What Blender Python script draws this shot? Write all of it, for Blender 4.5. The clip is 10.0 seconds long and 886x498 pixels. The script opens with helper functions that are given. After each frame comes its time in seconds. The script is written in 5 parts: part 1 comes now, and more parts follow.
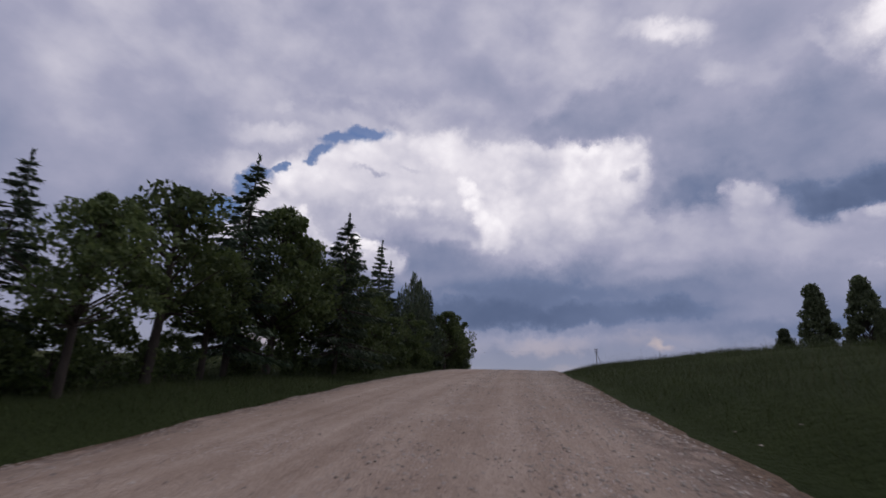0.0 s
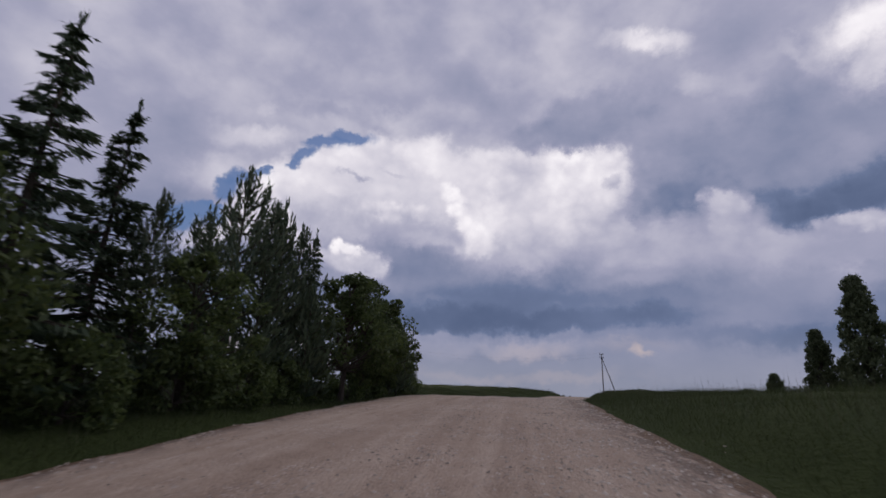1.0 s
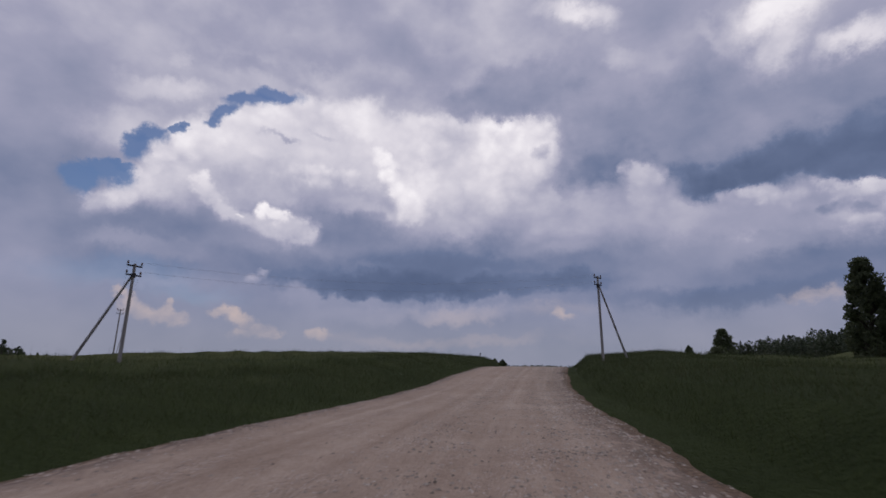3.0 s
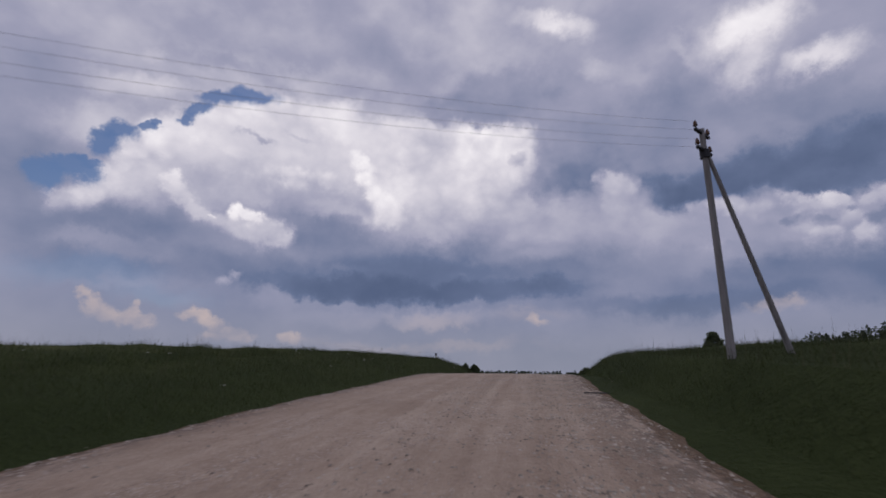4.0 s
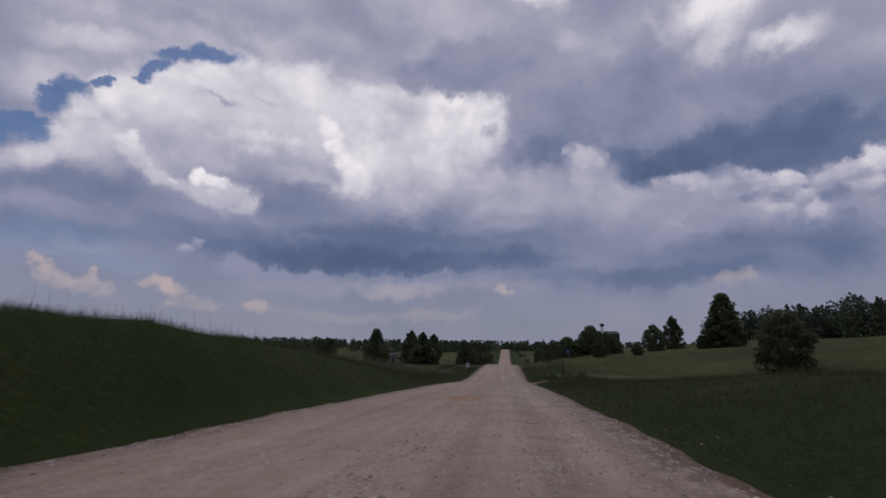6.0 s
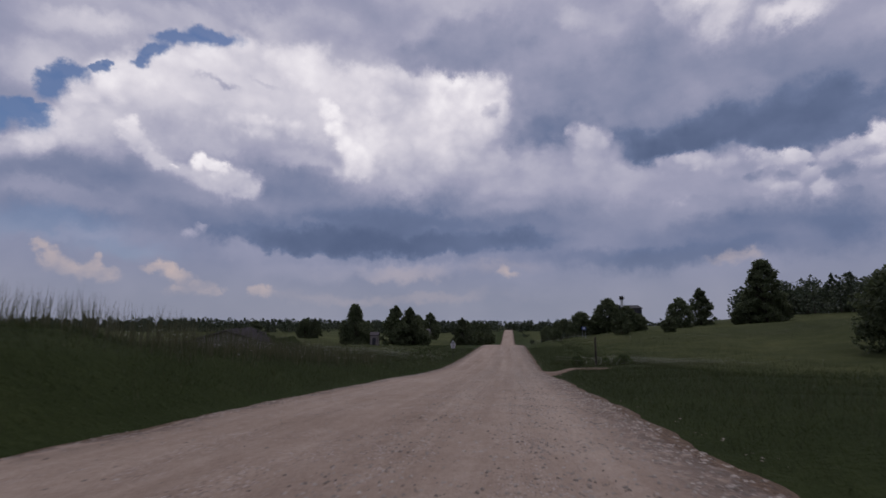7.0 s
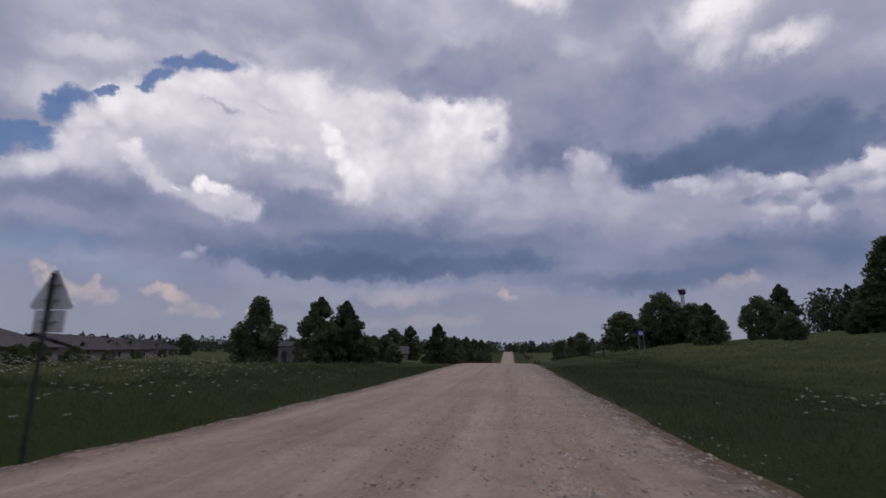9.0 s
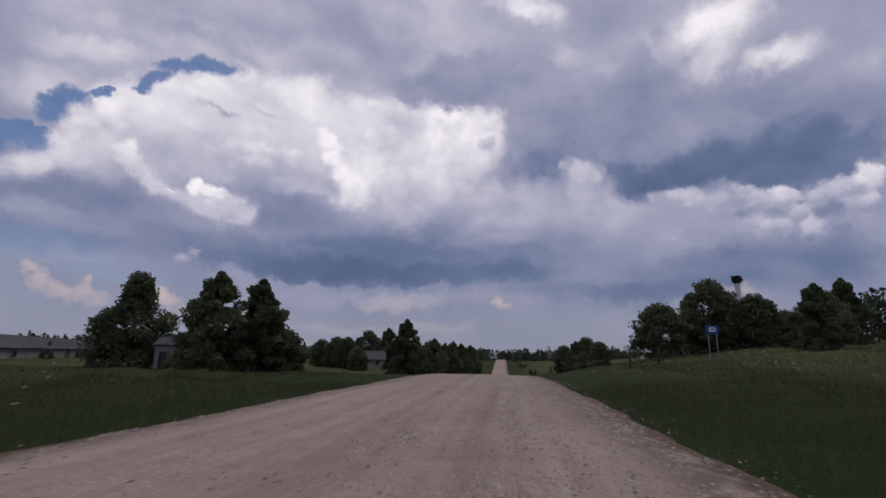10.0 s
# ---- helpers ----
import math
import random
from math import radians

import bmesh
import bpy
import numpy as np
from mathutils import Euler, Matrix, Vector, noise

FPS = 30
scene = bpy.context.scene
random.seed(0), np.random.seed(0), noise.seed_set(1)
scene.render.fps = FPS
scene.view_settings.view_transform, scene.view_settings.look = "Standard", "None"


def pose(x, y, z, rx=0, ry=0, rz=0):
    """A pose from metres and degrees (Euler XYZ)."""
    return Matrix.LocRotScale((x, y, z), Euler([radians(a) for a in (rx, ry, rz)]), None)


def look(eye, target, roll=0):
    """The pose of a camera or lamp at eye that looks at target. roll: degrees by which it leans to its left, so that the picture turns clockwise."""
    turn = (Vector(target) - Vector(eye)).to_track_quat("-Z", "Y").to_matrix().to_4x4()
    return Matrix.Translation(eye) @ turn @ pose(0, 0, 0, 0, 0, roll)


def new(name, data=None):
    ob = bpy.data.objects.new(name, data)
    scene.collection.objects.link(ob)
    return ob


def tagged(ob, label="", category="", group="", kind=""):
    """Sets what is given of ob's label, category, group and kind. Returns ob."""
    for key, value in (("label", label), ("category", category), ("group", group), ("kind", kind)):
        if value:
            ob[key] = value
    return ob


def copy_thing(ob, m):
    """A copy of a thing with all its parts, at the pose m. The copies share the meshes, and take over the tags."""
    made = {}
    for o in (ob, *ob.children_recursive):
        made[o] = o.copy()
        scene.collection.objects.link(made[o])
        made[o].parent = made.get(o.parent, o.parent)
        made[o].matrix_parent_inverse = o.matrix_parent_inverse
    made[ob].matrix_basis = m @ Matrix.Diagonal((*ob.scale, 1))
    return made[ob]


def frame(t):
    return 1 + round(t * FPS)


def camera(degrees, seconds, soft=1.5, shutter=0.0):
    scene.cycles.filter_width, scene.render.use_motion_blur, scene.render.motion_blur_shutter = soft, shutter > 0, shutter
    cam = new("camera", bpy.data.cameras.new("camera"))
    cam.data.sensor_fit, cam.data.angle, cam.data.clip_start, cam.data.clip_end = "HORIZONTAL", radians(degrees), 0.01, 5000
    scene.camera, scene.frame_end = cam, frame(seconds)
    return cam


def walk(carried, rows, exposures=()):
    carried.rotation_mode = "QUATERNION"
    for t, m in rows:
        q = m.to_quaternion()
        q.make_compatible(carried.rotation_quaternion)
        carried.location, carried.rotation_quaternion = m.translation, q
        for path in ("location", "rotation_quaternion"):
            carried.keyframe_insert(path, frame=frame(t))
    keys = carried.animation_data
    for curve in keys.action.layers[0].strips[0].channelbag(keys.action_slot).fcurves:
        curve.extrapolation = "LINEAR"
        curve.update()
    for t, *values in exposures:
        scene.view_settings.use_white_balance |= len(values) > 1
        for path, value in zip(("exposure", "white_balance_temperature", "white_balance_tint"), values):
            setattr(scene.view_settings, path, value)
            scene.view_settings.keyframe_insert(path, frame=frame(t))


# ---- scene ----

LENS = 84.97
EYE = 1.25          # height of the lens over the gravel

# ---- lie of the road: how high and where its middle runs ----
ROAD_Y = [-80, -40, 0, 11, 22, 33, 45, 55, 65, 75, 90, 101, 118, 124, 150, 170, 183, 193, 204, 217, 227, 245, 262, 275, 330, 400, 455, 510, 620, 700, 760, 3200]
ROAD_Z = [-4.6, -4.0, -0.65, 0.6, 1.6, 2.5, 3.2, 3.1, 3.3, 3.35, 3.45, 4.05, 4.85, 4.65, 3.45, 2.4, 1.65, 0.95, 0.45, 0.2, 0.12, 0.15, 0.12, -0.25, -3.4, -6.4, -7.1, -5.4, -1.1, -0.6, -1.5, -2.0]
WAY_Y = [-80.0, -0.83, 10.21, 21.31, 32.47, 43.72, 55.06, 72.19, 89.39, 100.88, 112.38, 135.0, 3200.0]
WAY_X = [41.44, 17.23, 14.03, 11.02, 8.26, 5.86, 3.99, 1.98, 0.65, 0.17, 0.01, 0.02, 0.02]
ROAD_OFF = -1.1     # the car keeps to the right of the middle
EDGE_Y = [-80, 40, 70, 95, 125, 200, 225, 300, 3200]
EDGE_L = [4.5, 4.5, 4.5, 4.5, 4.8, 4.8, 4.8, 4.3, 4.0]
EDGE_R = [3.7, 3.6, 3.2, 3.3, 3.8, 3.7, 4.0, 4.0, 4.0]


def softened(xs, ys, reach):
    fine = np.arange(-80.0, 3200.0, 1.0)
    v = np.interp(fine, xs, ys)
    k = np.hanning(2 * reach + 3)[1:-1]
    v = np.convolve(np.pad(v, reach, mode="edge"), k / k.sum(), mode="valid")
    return fine, v


GRID_Y, SOFT_Z = softened(ROAD_Y, ROAD_Z, 7)
_, SOFT_X = softened(WAY_Y, WAY_X, 9)


def road_z(y):
    return np.interp(y, GRID_Y, SOFT_Z)


def road_x(y):
    return np.interp(y, GRID_Y, SOFT_X) + ROAD_OFF


def past_edge(u, y):
    """Metres outside the gravel's edge; negative on the gravel."""
    rag = 0.05 * np.sin(y * 1.9) + 0.07 * np.sin(y * 0.53 + 1.7) + 0.04 * np.sin(y * 5.3)
    return np.where(u < 0, -u - np.interp(y, EDGE_Y, EDGE_L), u - np.interp(y, EDGE_Y, EDGE_R)) + rag


# ---- camera ----
cam = camera(LENS, 10.0, soft=1.6, shutter=0.08)
ROWS = [
    (0.0, 17.23, -0.83, 24.58, 16.95, -2.6), (0.5, 14.03, 10.21, 23.6, 18.4, -2.6), (1.0, 11.02, 21.31, 22.55, 17.65, -2.3),
    (1.5, 8.26, 32.47, 21.05, 16.35, -0.9), (2.0, 5.86, 43.72, 18.77, 14.6, -0.9), (2.5, 3.99, 55.06, 15.75, 13.72, -0.5),
    (3.25, 1.98, 72.19, 13.45, 14.0, -0.6), (4.0, 0.65, 89.39, 11.19, 14.5, -0.7), (4.5, 0.17, 100.88, 9.45, 15.65, 0.0),
    (5.0, 0.01, 112.38, 7.9, 15.4, 0.0), (5.5, -0.03, 123.88, 7.75, 13.34, -0.5), (6.0, 0.01, 135.38, 7.47, 11.04, -0.75),
    (6.75, 0.1, 152.63, 7.75, 9.45, -0.33), (7.5, 0.14, 169.88, 7.98, 8.42, 0.1), (8.0, 0.07, 181.38, 8.5, 9.0, 0.4),
    (8.5, 0.0, 192.88, 7.91, 10.72, 0.0), (9.0, 0.01, 204.38, 7.75, 11.68, -0.4), (9.5, 0.07, 215.88, 7.38, 12.32, -0.5),
    (10.0, 0.19, 227.38, 7.12, 12.51, -1.2)]
walk(cam, [(t, pose(x, y, float(road_z(y)) + EYE, 0, 0, yaw) @ pose(0, 0, 0, pitch) @ pose(0, 0, 0, 0, roll) @ pose(0, 0, 0, 90))
           for t, x, y, yaw, pitch, roll in ROWS],
     [(0.0, 0.10), (2.5, 0.03), (4.0, 0.0), (5.0, -0.18), (5.5, -0.18), (6.2, -0.06), (7.5, 0.0), (10.0, 0.05)])

# ---- sky: thin blue behind broken cumulus and dark rain cloud ----
SUN_AZ, SUN_EL = 18.0, 50.0
world = bpy.data.worlds.new("sky")
scene.world = world
world.use_nodes = True
wt = world.node_tree
wt.nodes.clear()


def wire(tree, a, b):
    tree.links.new(a, b)


def feed(tree, socket, value):
    if hasattr(value, "is_linked"):
        tree.links.new(value, socket)
    else:
        socket.default_value = value


def math_node(tree, op, a, b=0.0, clamp=False):
    n = tree.nodes.new("ShaderNodeMath")
    n.operation, n.use_clamp = op, clamp
    feed(tree, n.inputs[0], a)
    feed(tree, n.inputs[1], b)
    return n.outputs[0]


def vec_node(tree, op, a, b=(0, 0, 0)):
    n = tree.nodes.new("ShaderNodeVectorMath")
    n.operation = op
    feed(tree, n.inputs[0], a)
    feed(tree, n.inputs[1], b)
    return n.outputs["Value"] if op in ("LENGTH", "DOT_PRODUCT", "DISTANCE") else n.outputs["Vector"]


def noise_node(tree, where, scale, detail=4.0, rough=0.55, lac=2.0, distort=0.0):
    n = tree.nodes.new("ShaderNodeTexNoise")
    feed(tree, n.inputs["Vector"], where)
    n.inputs["Scale"].default_value, n.inputs["Detail"].default_value = scale, detail
    n.inputs["Roughness"].default_value, n.inputs["Lacunarity"].default_value = rough, lac
    n.inputs["Distortion"].default_value = distort
    return n


def range_node(tree, value, a, b, c=0.0, d=1.0, smooth=True):
    n = tree.nodes.new("ShaderNodeMapRange")
    n.interpolation_type = "SMOOTHSTEP" if smooth else "LINEAR"
    feed(tree, n.inputs["Value"], value)
    for name, v in (("From Min", a), ("From Max", b), ("To Min", c), ("To Max", d)):
        feed(tree, n.inputs[name], v)
    return n.outputs["Result"]


def mix_node(tree, factor, a, b, colour=False, blend="MIX"):
    n = tree.nodes.new("ShaderNodeMix")
    n.data_type = "RGBA" if colour else "FLOAT"
    if colour:
        n.blend_type = blend
    ins = [s for s in n.inputs if s.enabled and s.name in ("A", "B")]
    feed(tree, [s for s in n.inputs if s.enabled and s.name == "Factor"][0], factor)
    feed(tree, ins[0], a)
    feed(tree, ins[1], b)
    return [s for s in n.outputs if s.enabled][0]


def ramp_node(tree, value, stops):
    n = tree.nodes.new("ShaderNodeValToRGB")
    feed(tree, n.inputs[0], value)
    e = n.color_ramp.elements
    while len(e) < len(stops):
        e.new(0.5)
    for el, (p, c) in zip(e, stops):
        el.position, el.color = p, (*c, 1)
    return n.outputs[0]


def lump_group():
    """One lump of cloud: an ellipse in degrees of bearing and height, with a soft or a crisp rim."""
    g = bpy.data.node_groups.new("cloud_lump", "ShaderNodeTree")
    for name, kind in (("Place", "NodeSocketVector"), ("Centre", "NodeSocketVector"), ("Size", "NodeSocketVector"), ("Turn", "NodeSocketFloat"),
                       ("Inner", "NodeSocketFloat"), ("Below", "NodeSocketFloat"), ("Tone", "NodeSocketFloat"), ("Strength", "NodeSocketFloat"),
                       ("Shade", "NodeSocketFloat"), ("Lobes", "NodeSocketFloat")):
        g.interface.new_socket(name, in_out="INPUT", socket_type=kind)
    g.interface.new_socket("Tone", in_out="OUTPUT", socket_type="NodeSocketFloat")
    gi, go = g.nodes.new("NodeGroupInput"), g.nodes.new("NodeGroupOutput")
    d = vec_node(g, "SUBTRACT", vec_node(g, "ADD", gi.outputs["Place"], math_node(g, "MULTIPLY", gi.outputs["Below"], 1e-6)), gi.outputs["Centre"])
    r = g.nodes.new("ShaderNodeVectorRotate")
    r.rotation_type = "Z_AXIS"
    wire(g, d, r.inputs["Vector"])
    wire(g, gi.outputs["Turn"], r.inputs["Angle"])
    q = vec_node(g, "DIVIDE", r.outputs[0], gi.outputs["Size"])
    up, puff = vec_node(g, "DOT_PRODUCT", q, (0, 1, 0)), vec_node(g, "DOT_PRODUCT", q, (0, 0, 1))
    far = math_node(g, "ADD", vec_node(g, "LENGTH", vec_node(g, "MULTIPLY", q, (1, 1, 0))), math_node(g, "MULTIPLY", puff, gi.outputs["Lobes"]))
    m = range_node(g, far, 1.0, range_node(g, up, -0.8, 0.35, 0.05, gi.outputs["Inner"]))
    m = math_node(g, "MULTIPLY", m, gi.outputs["Strength"])
    # lit from above, greyer towards the foot and between the puffs
    lit = math_node(g, "MULTIPLY", math_node(g, "SUBTRACT", up, math_node(g, "MULTIPLY", puff, 2.0)), gi.outputs["Shade"])
    out = mix_node(g, m, gi.outputs["Below"], math_node(g, "ADD", gi.outputs["Tone"], lit))
    wire(g, out, go.inputs["Tone"])
    return g


LUMP = lump_group()
coord = wt.nodes.new("ShaderNodeTexCoord")
heading = coord.outputs["Generated"]
sep = wt.nodes.new("ShaderNodeSeparateXYZ")
wire(wt, heading, sep.inputs[0])
bearing = math_node(wt, "MULTIPLY", math_node(wt, "ARCTAN2", sep.outputs[0], sep.outputs[1]), 57.2958)
height = math_node(wt, "MULTIPLY", math_node(wt, "ARCSINE", sep.outputs[2]), 57.2958)
flat = wt.nodes.new("ShaderNodeCombineXYZ")
wire(wt, bearing, flat.inputs[0])
wire(wt, height, flat.inputs[1])
# billows bend the outlines of the lumps at three sizes
w1 = noise_node(wt, heading, 4.5, 3.0, 0.5)
w2 = noise_node(wt, heading, 15.0, 8.0, 0.66)
bend = vec_node(wt, "MULTIPLY", vec_node(wt, "SUBTRACT", w1.outputs["Color"], (0.5, 0.5, 0.5)), (7, 5, 0))
fray = vec_node(wt, "MULTIPLY", vec_node(wt, "SUBTRACT", w2.outputs["Color"], (0.5, 0.5, 0.5)), (5.0, 4.5, 0))
place_soft = vec_node(wt, "ADD", flat.outputs[0], bend)
place_soft = vec_node(wt, "ADD", place_soft, fray)
fine_fray = vec_node(wt, "MULTIPLY", fray, (0.85, 0.8, 0))
place_crisp = vec_node(wt, "ADD", flat.outputs[0], fine_fray)


def bubbles(scale):
    n = wt.nodes.new("ShaderNodeTexVoronoi")
    n.feature = "SMOOTH_F1"
    n.inputs["Smoothness"].default_value = 0.25
    wire(wt, vec_node(wt, "ADD", heading, vec_node(wt, "SCALE", w2.outputs["Color"])), n.inputs["Vector"])
    n.inputs["Vector"].links[0].from_node.inputs[1].links[0].from_node.inputs["Scale"].default_value = 0.05
    n.inputs["Scale"].default_value = scale
    return n.outputs["Distance"]


puffs = math_node(wt, "ADD", math_node(wt, "MULTIPLY", bubbles(17.0), 0.65), math_node(wt, "MULTIPLY", bubbles(42.0), 0.45))
lobe = wt.nodes.new("ShaderNodeCombineXYZ")
wire(wt, math_node(wt, "SUBTRACT", puffs, 0.42), lobe.inputs[2])
place_crisp = vec_node(wt, "ADD", place_crisp, lobe.outputs[0])


def lump(below, az, el, wide, high, turn, tone, inner=0.2, strength=1.0, crisp=False, shade=0.09, lobes=1.3):
    n = wt.nodes.new("ShaderNodeGroup")
    n.node_tree = LUMP
    wire(wt, place_crisp if crisp else place_soft, n.inputs["Place"])
    n.inputs["Centre"].default_value = (az, el, 0)
    n.inputs["Size"].default_value = (wide, high, 1)
    n.inputs["Turn"].default_value = -radians(turn)
    n.inputs["Inner"].default_value, n.inputs["Tone"].default_value, n.inputs["Strength"].default_value = inner, tone, strength
    if crisp:
        n.inputs["Inner"].default_value = min(0.7, inner + 0.12)
        n.inputs["Shade"].default_value = shade
        n.inputs["Lobes"].default_value = min(0.9, lobes / min(wide, high))
    feed(wt, n.inputs["Below"], below)
    return n.outputs[0]


tone = range_node(wt, height, 2.0, 40.0, 0.38, 0.54)
# cloud over the whole of the rest of the sky
wide = noise_node(wt, heading, 2.2, 4.0, 0.55)
tone = math_node(wt, "ADD", tone, math_node(wt, "MULTIPLY", math_node(wt, "SUBTRACT", wide.outputs["Fac"], 0.5), 0.4))
tone = lump(tone, -43.3, 32.2, 21.5, 3.8, 0, 0.55, 0.1, 0.8)  # lilac sheet overhead
tone = lump(tone, -50.8, 23.5, 6.7, 3.3, 10, 0.68, 0.1, 0.85)
tone = lump(tone, -46.5, 27.3, 7.3, 1.6, 8, 0.76, 0.1, 0.8)
tone = lump(tone, -45.4, 30.7, 1.9, 1.0, -30, 0.68, 0.1, 0.7)
tone = lump(tone, -24.5, 35.3, 17.6, 2.7, 0, 0.52, 0.1, 0.8)
tone = lump(tone, -38.8, 31.7, 6.1, 1.4, -6, 0.5, 0.1, 0.7)
tone = lump(tone, -29.6, 31.9, 5.1, 2.0, 10, 0.72, 0.1, 0.75)
tone = lump(tone, -15.1, 36.0, 6.7, 1.7, -35, 0.62, 0.1, 0.7)
tone = lump(tone, 0.7, 35.4, 12.3, 3.3, 0, 0.62, 0.1, 0.85)
tone = lump(tone, -3.8, 36.2, 6.7, 1.4, -5, 0.62, 0.1, 0.7)
tone = lump(tone, 9.1, 33.2, 6.1, 1.7, -8, 0.7, 0.1, 0.8)
tone = lump(tone, 3.0, 38.2, 6.2, 1.6, -15, 0.88, 0.05, 0.9)  # bright rims where the sun stands
tone = lump(tone, 24.6, 33.7, 6.3, 3.5, 10, 1.0, 0.15, 0.9)
tone = lump(tone, 18.7, 33.4, 4.5, 1.0, -48, 0.74, 0.1, 0.8)
tone = lump(tone, 15.2, 33.6, 5.7, 3.7, 0, 0.6, 0.1, 0.8)
tone = lump(tone, 34.5, 28.2, 5.4, 2.8, 0, 0.54, 0.1, 0.7)
tone = lump(tone, 36.7, 25.9, 1.9, 2.7, 20, 0.6, 0.1, 0.6)
tone = lump(tone, -23.7, 25.5, 23.6, 6.3, 4, 0.76, 0.25, 0.95)  # great white heap
tone = lump(tone, -37.8, 23.7, 13.0, 4.7, 16, 0.76, 0.25, 0.95)
tone = lump(tone, -45.7, 18.7, 6.7, 2.3, 20, 0.74, 0.3, 0.9)
tone = lump(tone, -34.5, 20.0, 10.7, 3.5, 0, 0.66, 0.1, 0.85)
tone = lump(tone, -29.8, 27.6, 11.9, 2.9, 6, 0.8, 0.2, 0.8)
tone = lump(tone, -46.6, 21.5, 2.8, 2.5, 0, 0.86, 0.2, 0.75, True)
tone = lump(tone, -44.7, 23.4, 3.0, 2.5, 0, 0.86, 0.2, 0.75, True)
tone = lump(tone, -42.5, 24.9, 2.9, 2.4, 0, 0.86, 0.2, 0.75, True)
tone = lump(tone, -39.4, 26.1, 3.5, 2.7, 0, 0.86, 0.2, 0.75, True)
tone = lump(tone, -35.9, 27.3, 3.9, 2.9, 0, 0.86, 0.2, 0.75, True)
tone = lump(tone, -31.7, 28.1, 4.6, 3.2, 0, 0.86, 0.2, 0.75, True)
tone = lump(tone, -27.6, 28.7, 5.1, 3.4, 0, 0.86, 0.2, 0.75, True)
tone = lump(tone, -23.9, 28.7, 4.8, 3.2, 0, 0.86, 0.2, 0.75, True)
tone = lump(tone, -30.3, 26.3, 3.1, 0.4, -4, 0.62, 0.1, 0.7)
tone = lump(tone, -18.3, 27.6, 9.1, 2.7, 4, 0.86, 0.2, 0.8)
tone = lump(tone, -39.2, 21.7, 7.9, 1.2, 8, 0.68, 0.1, 0.6)
tone = lump(tone, -8.6, 23.3, 9.5, 7.7, 0, 0.82, 0.5, 0.95, True, shade=0.05)
tone = lump(tone, -10.6, 17.4, 11.7, 3.3, 8, 0.68, 0.1, 0.85)
tone = lump(tone, -17.3, 21.7, 5.2, 4.5, -20, 0.8, 0.3, 0.9)
tone = lump(tone, -16.5, 26.8, 4.6, 2.6, 0, 0.92, 0.15, 0.7, True, shade=0.12)
tone = lump(tone, -12.6, 27.6, 4.5, 2.3, 0, 0.95, 0.15, 0.7, True, shade=0.12)
tone = lump(tone, -7.5, 27.9, 4.7, 2.2, 0, 0.97, 0.15, 0.7, True, shade=0.12)
tone = lump(tone, -3.2, 27.6, 4.6, 2.3, 0, 0.97, 0.15, 0.7, True, shade=0.12)
tone = lump(tone, -0.7, 25.7, 3.1, 3.1, 0, 0.9, 0.15, 0.7, True, shade=0.12)
tone = lump(tone, -3.6, 23.0, 4.6, 3.5, 0, 0.84, 0.15, 0.7, True, shade=0.12)
tone = lump(tone, -8.6, 23.9, 5.4, 3.2, 0, 0.88, 0.15, 0.7, True, shade=0.12)
tone = lump(tone, -13.9, 23.8, 4.4, 2.9, 0, 0.86, 0.15, 0.7, True, shade=0.12)
tone = lump(tone, -6.8, 19.7, 6.1, 3.3, 0, 0.76, 0.15, 0.7, True, shade=0.12)
tone = lump(tone, -12.4, 19.3, 5.2, 2.8, 0, 0.74, 0.15, 0.7, True, shade=0.12)
tone = lump(tone, -2.2, 19.0, 4.0, 3.2, 0, 0.7, 0.15, 0.7, True, shade=0.12)
tone = lump(tone, -21.9, 24.3, 2.3, 1.8, 0, 0.98, 0.3, 0.85, True, shade=0.12)
tone = lump(tone, -20.6, 23.6, 2.0, 1.6, 0, 0.97, 0.3, 0.85, True, shade=0.12)
tone = lump(tone, -20.9, 22.0, 2.3, 1.8, 0, 0.9, 0.3, 0.85, True, shade=0.12)
tone = lump(tone, -19.9, 20.5, 2.5, 2.0, 0, 0.9, 0.3, 0.85, True, shade=0.12)
tone = lump(tone, -18.7, 19.2, 2.7, 2.2, 0, 0.86, 0.3, 0.85, True, shade=0.12)
tone = lump(tone, -17.8, 17.8, 2.7, 2.3, 0, 0.78, 0.3, 0.85, True, shade=0.12)
tone = lump(tone, -17.0, 22.3, 3.5, 2.8, 0, 0.9, 0.3, 0.85, True, shade=0.12)
tone = lump(tone, -30.2, 21.8, 4.6, 1.3, 4, 0.84, 0.2, 0.85, True)
tone = lump(tone, -27.0, 21.6, 4.1, 1.5, -4, 0.84, 0.2, 0.8, True)
tone = lump(tone, -25.9, 19.7, 4.5, 1.7, 0, 0.62, 0.1, 0.7)
tone = lump(tone, -39.3, 18.5, 3.1, 1.9, -30, 0.6, 0.1, 0.7)
tone = lump(tone, -1.9, 24.9, 1.9, 0.7, 20, 0.6, 0.2, 0.7, True)
tone = lump(tone, -7.5, 31.9, 8.8, 2.7, 10, 0.4, 0.2, 0.95)  # dark shelf over the heap
tone = lump(tone, -3.1, 30.4, 7.3, 1.9, 188, 0.43, 0.3, 0.9, True, shade=-0.05)
tone = lump(tone, -9.7, 30.4, 5.5, 1.3, 184, 0.46, 0.3, 0.8, True, shade=-0.05)
tone = lump(tone, 6.7, 26.1, 6.8, 7.3, 0, 0.47, 0.3, 0.95, True, shade=0.03)
tone = lump(tone, 2.5, 25.5, 3.6, 3.6, 0, 0.5, 0.2, 0.8, True)
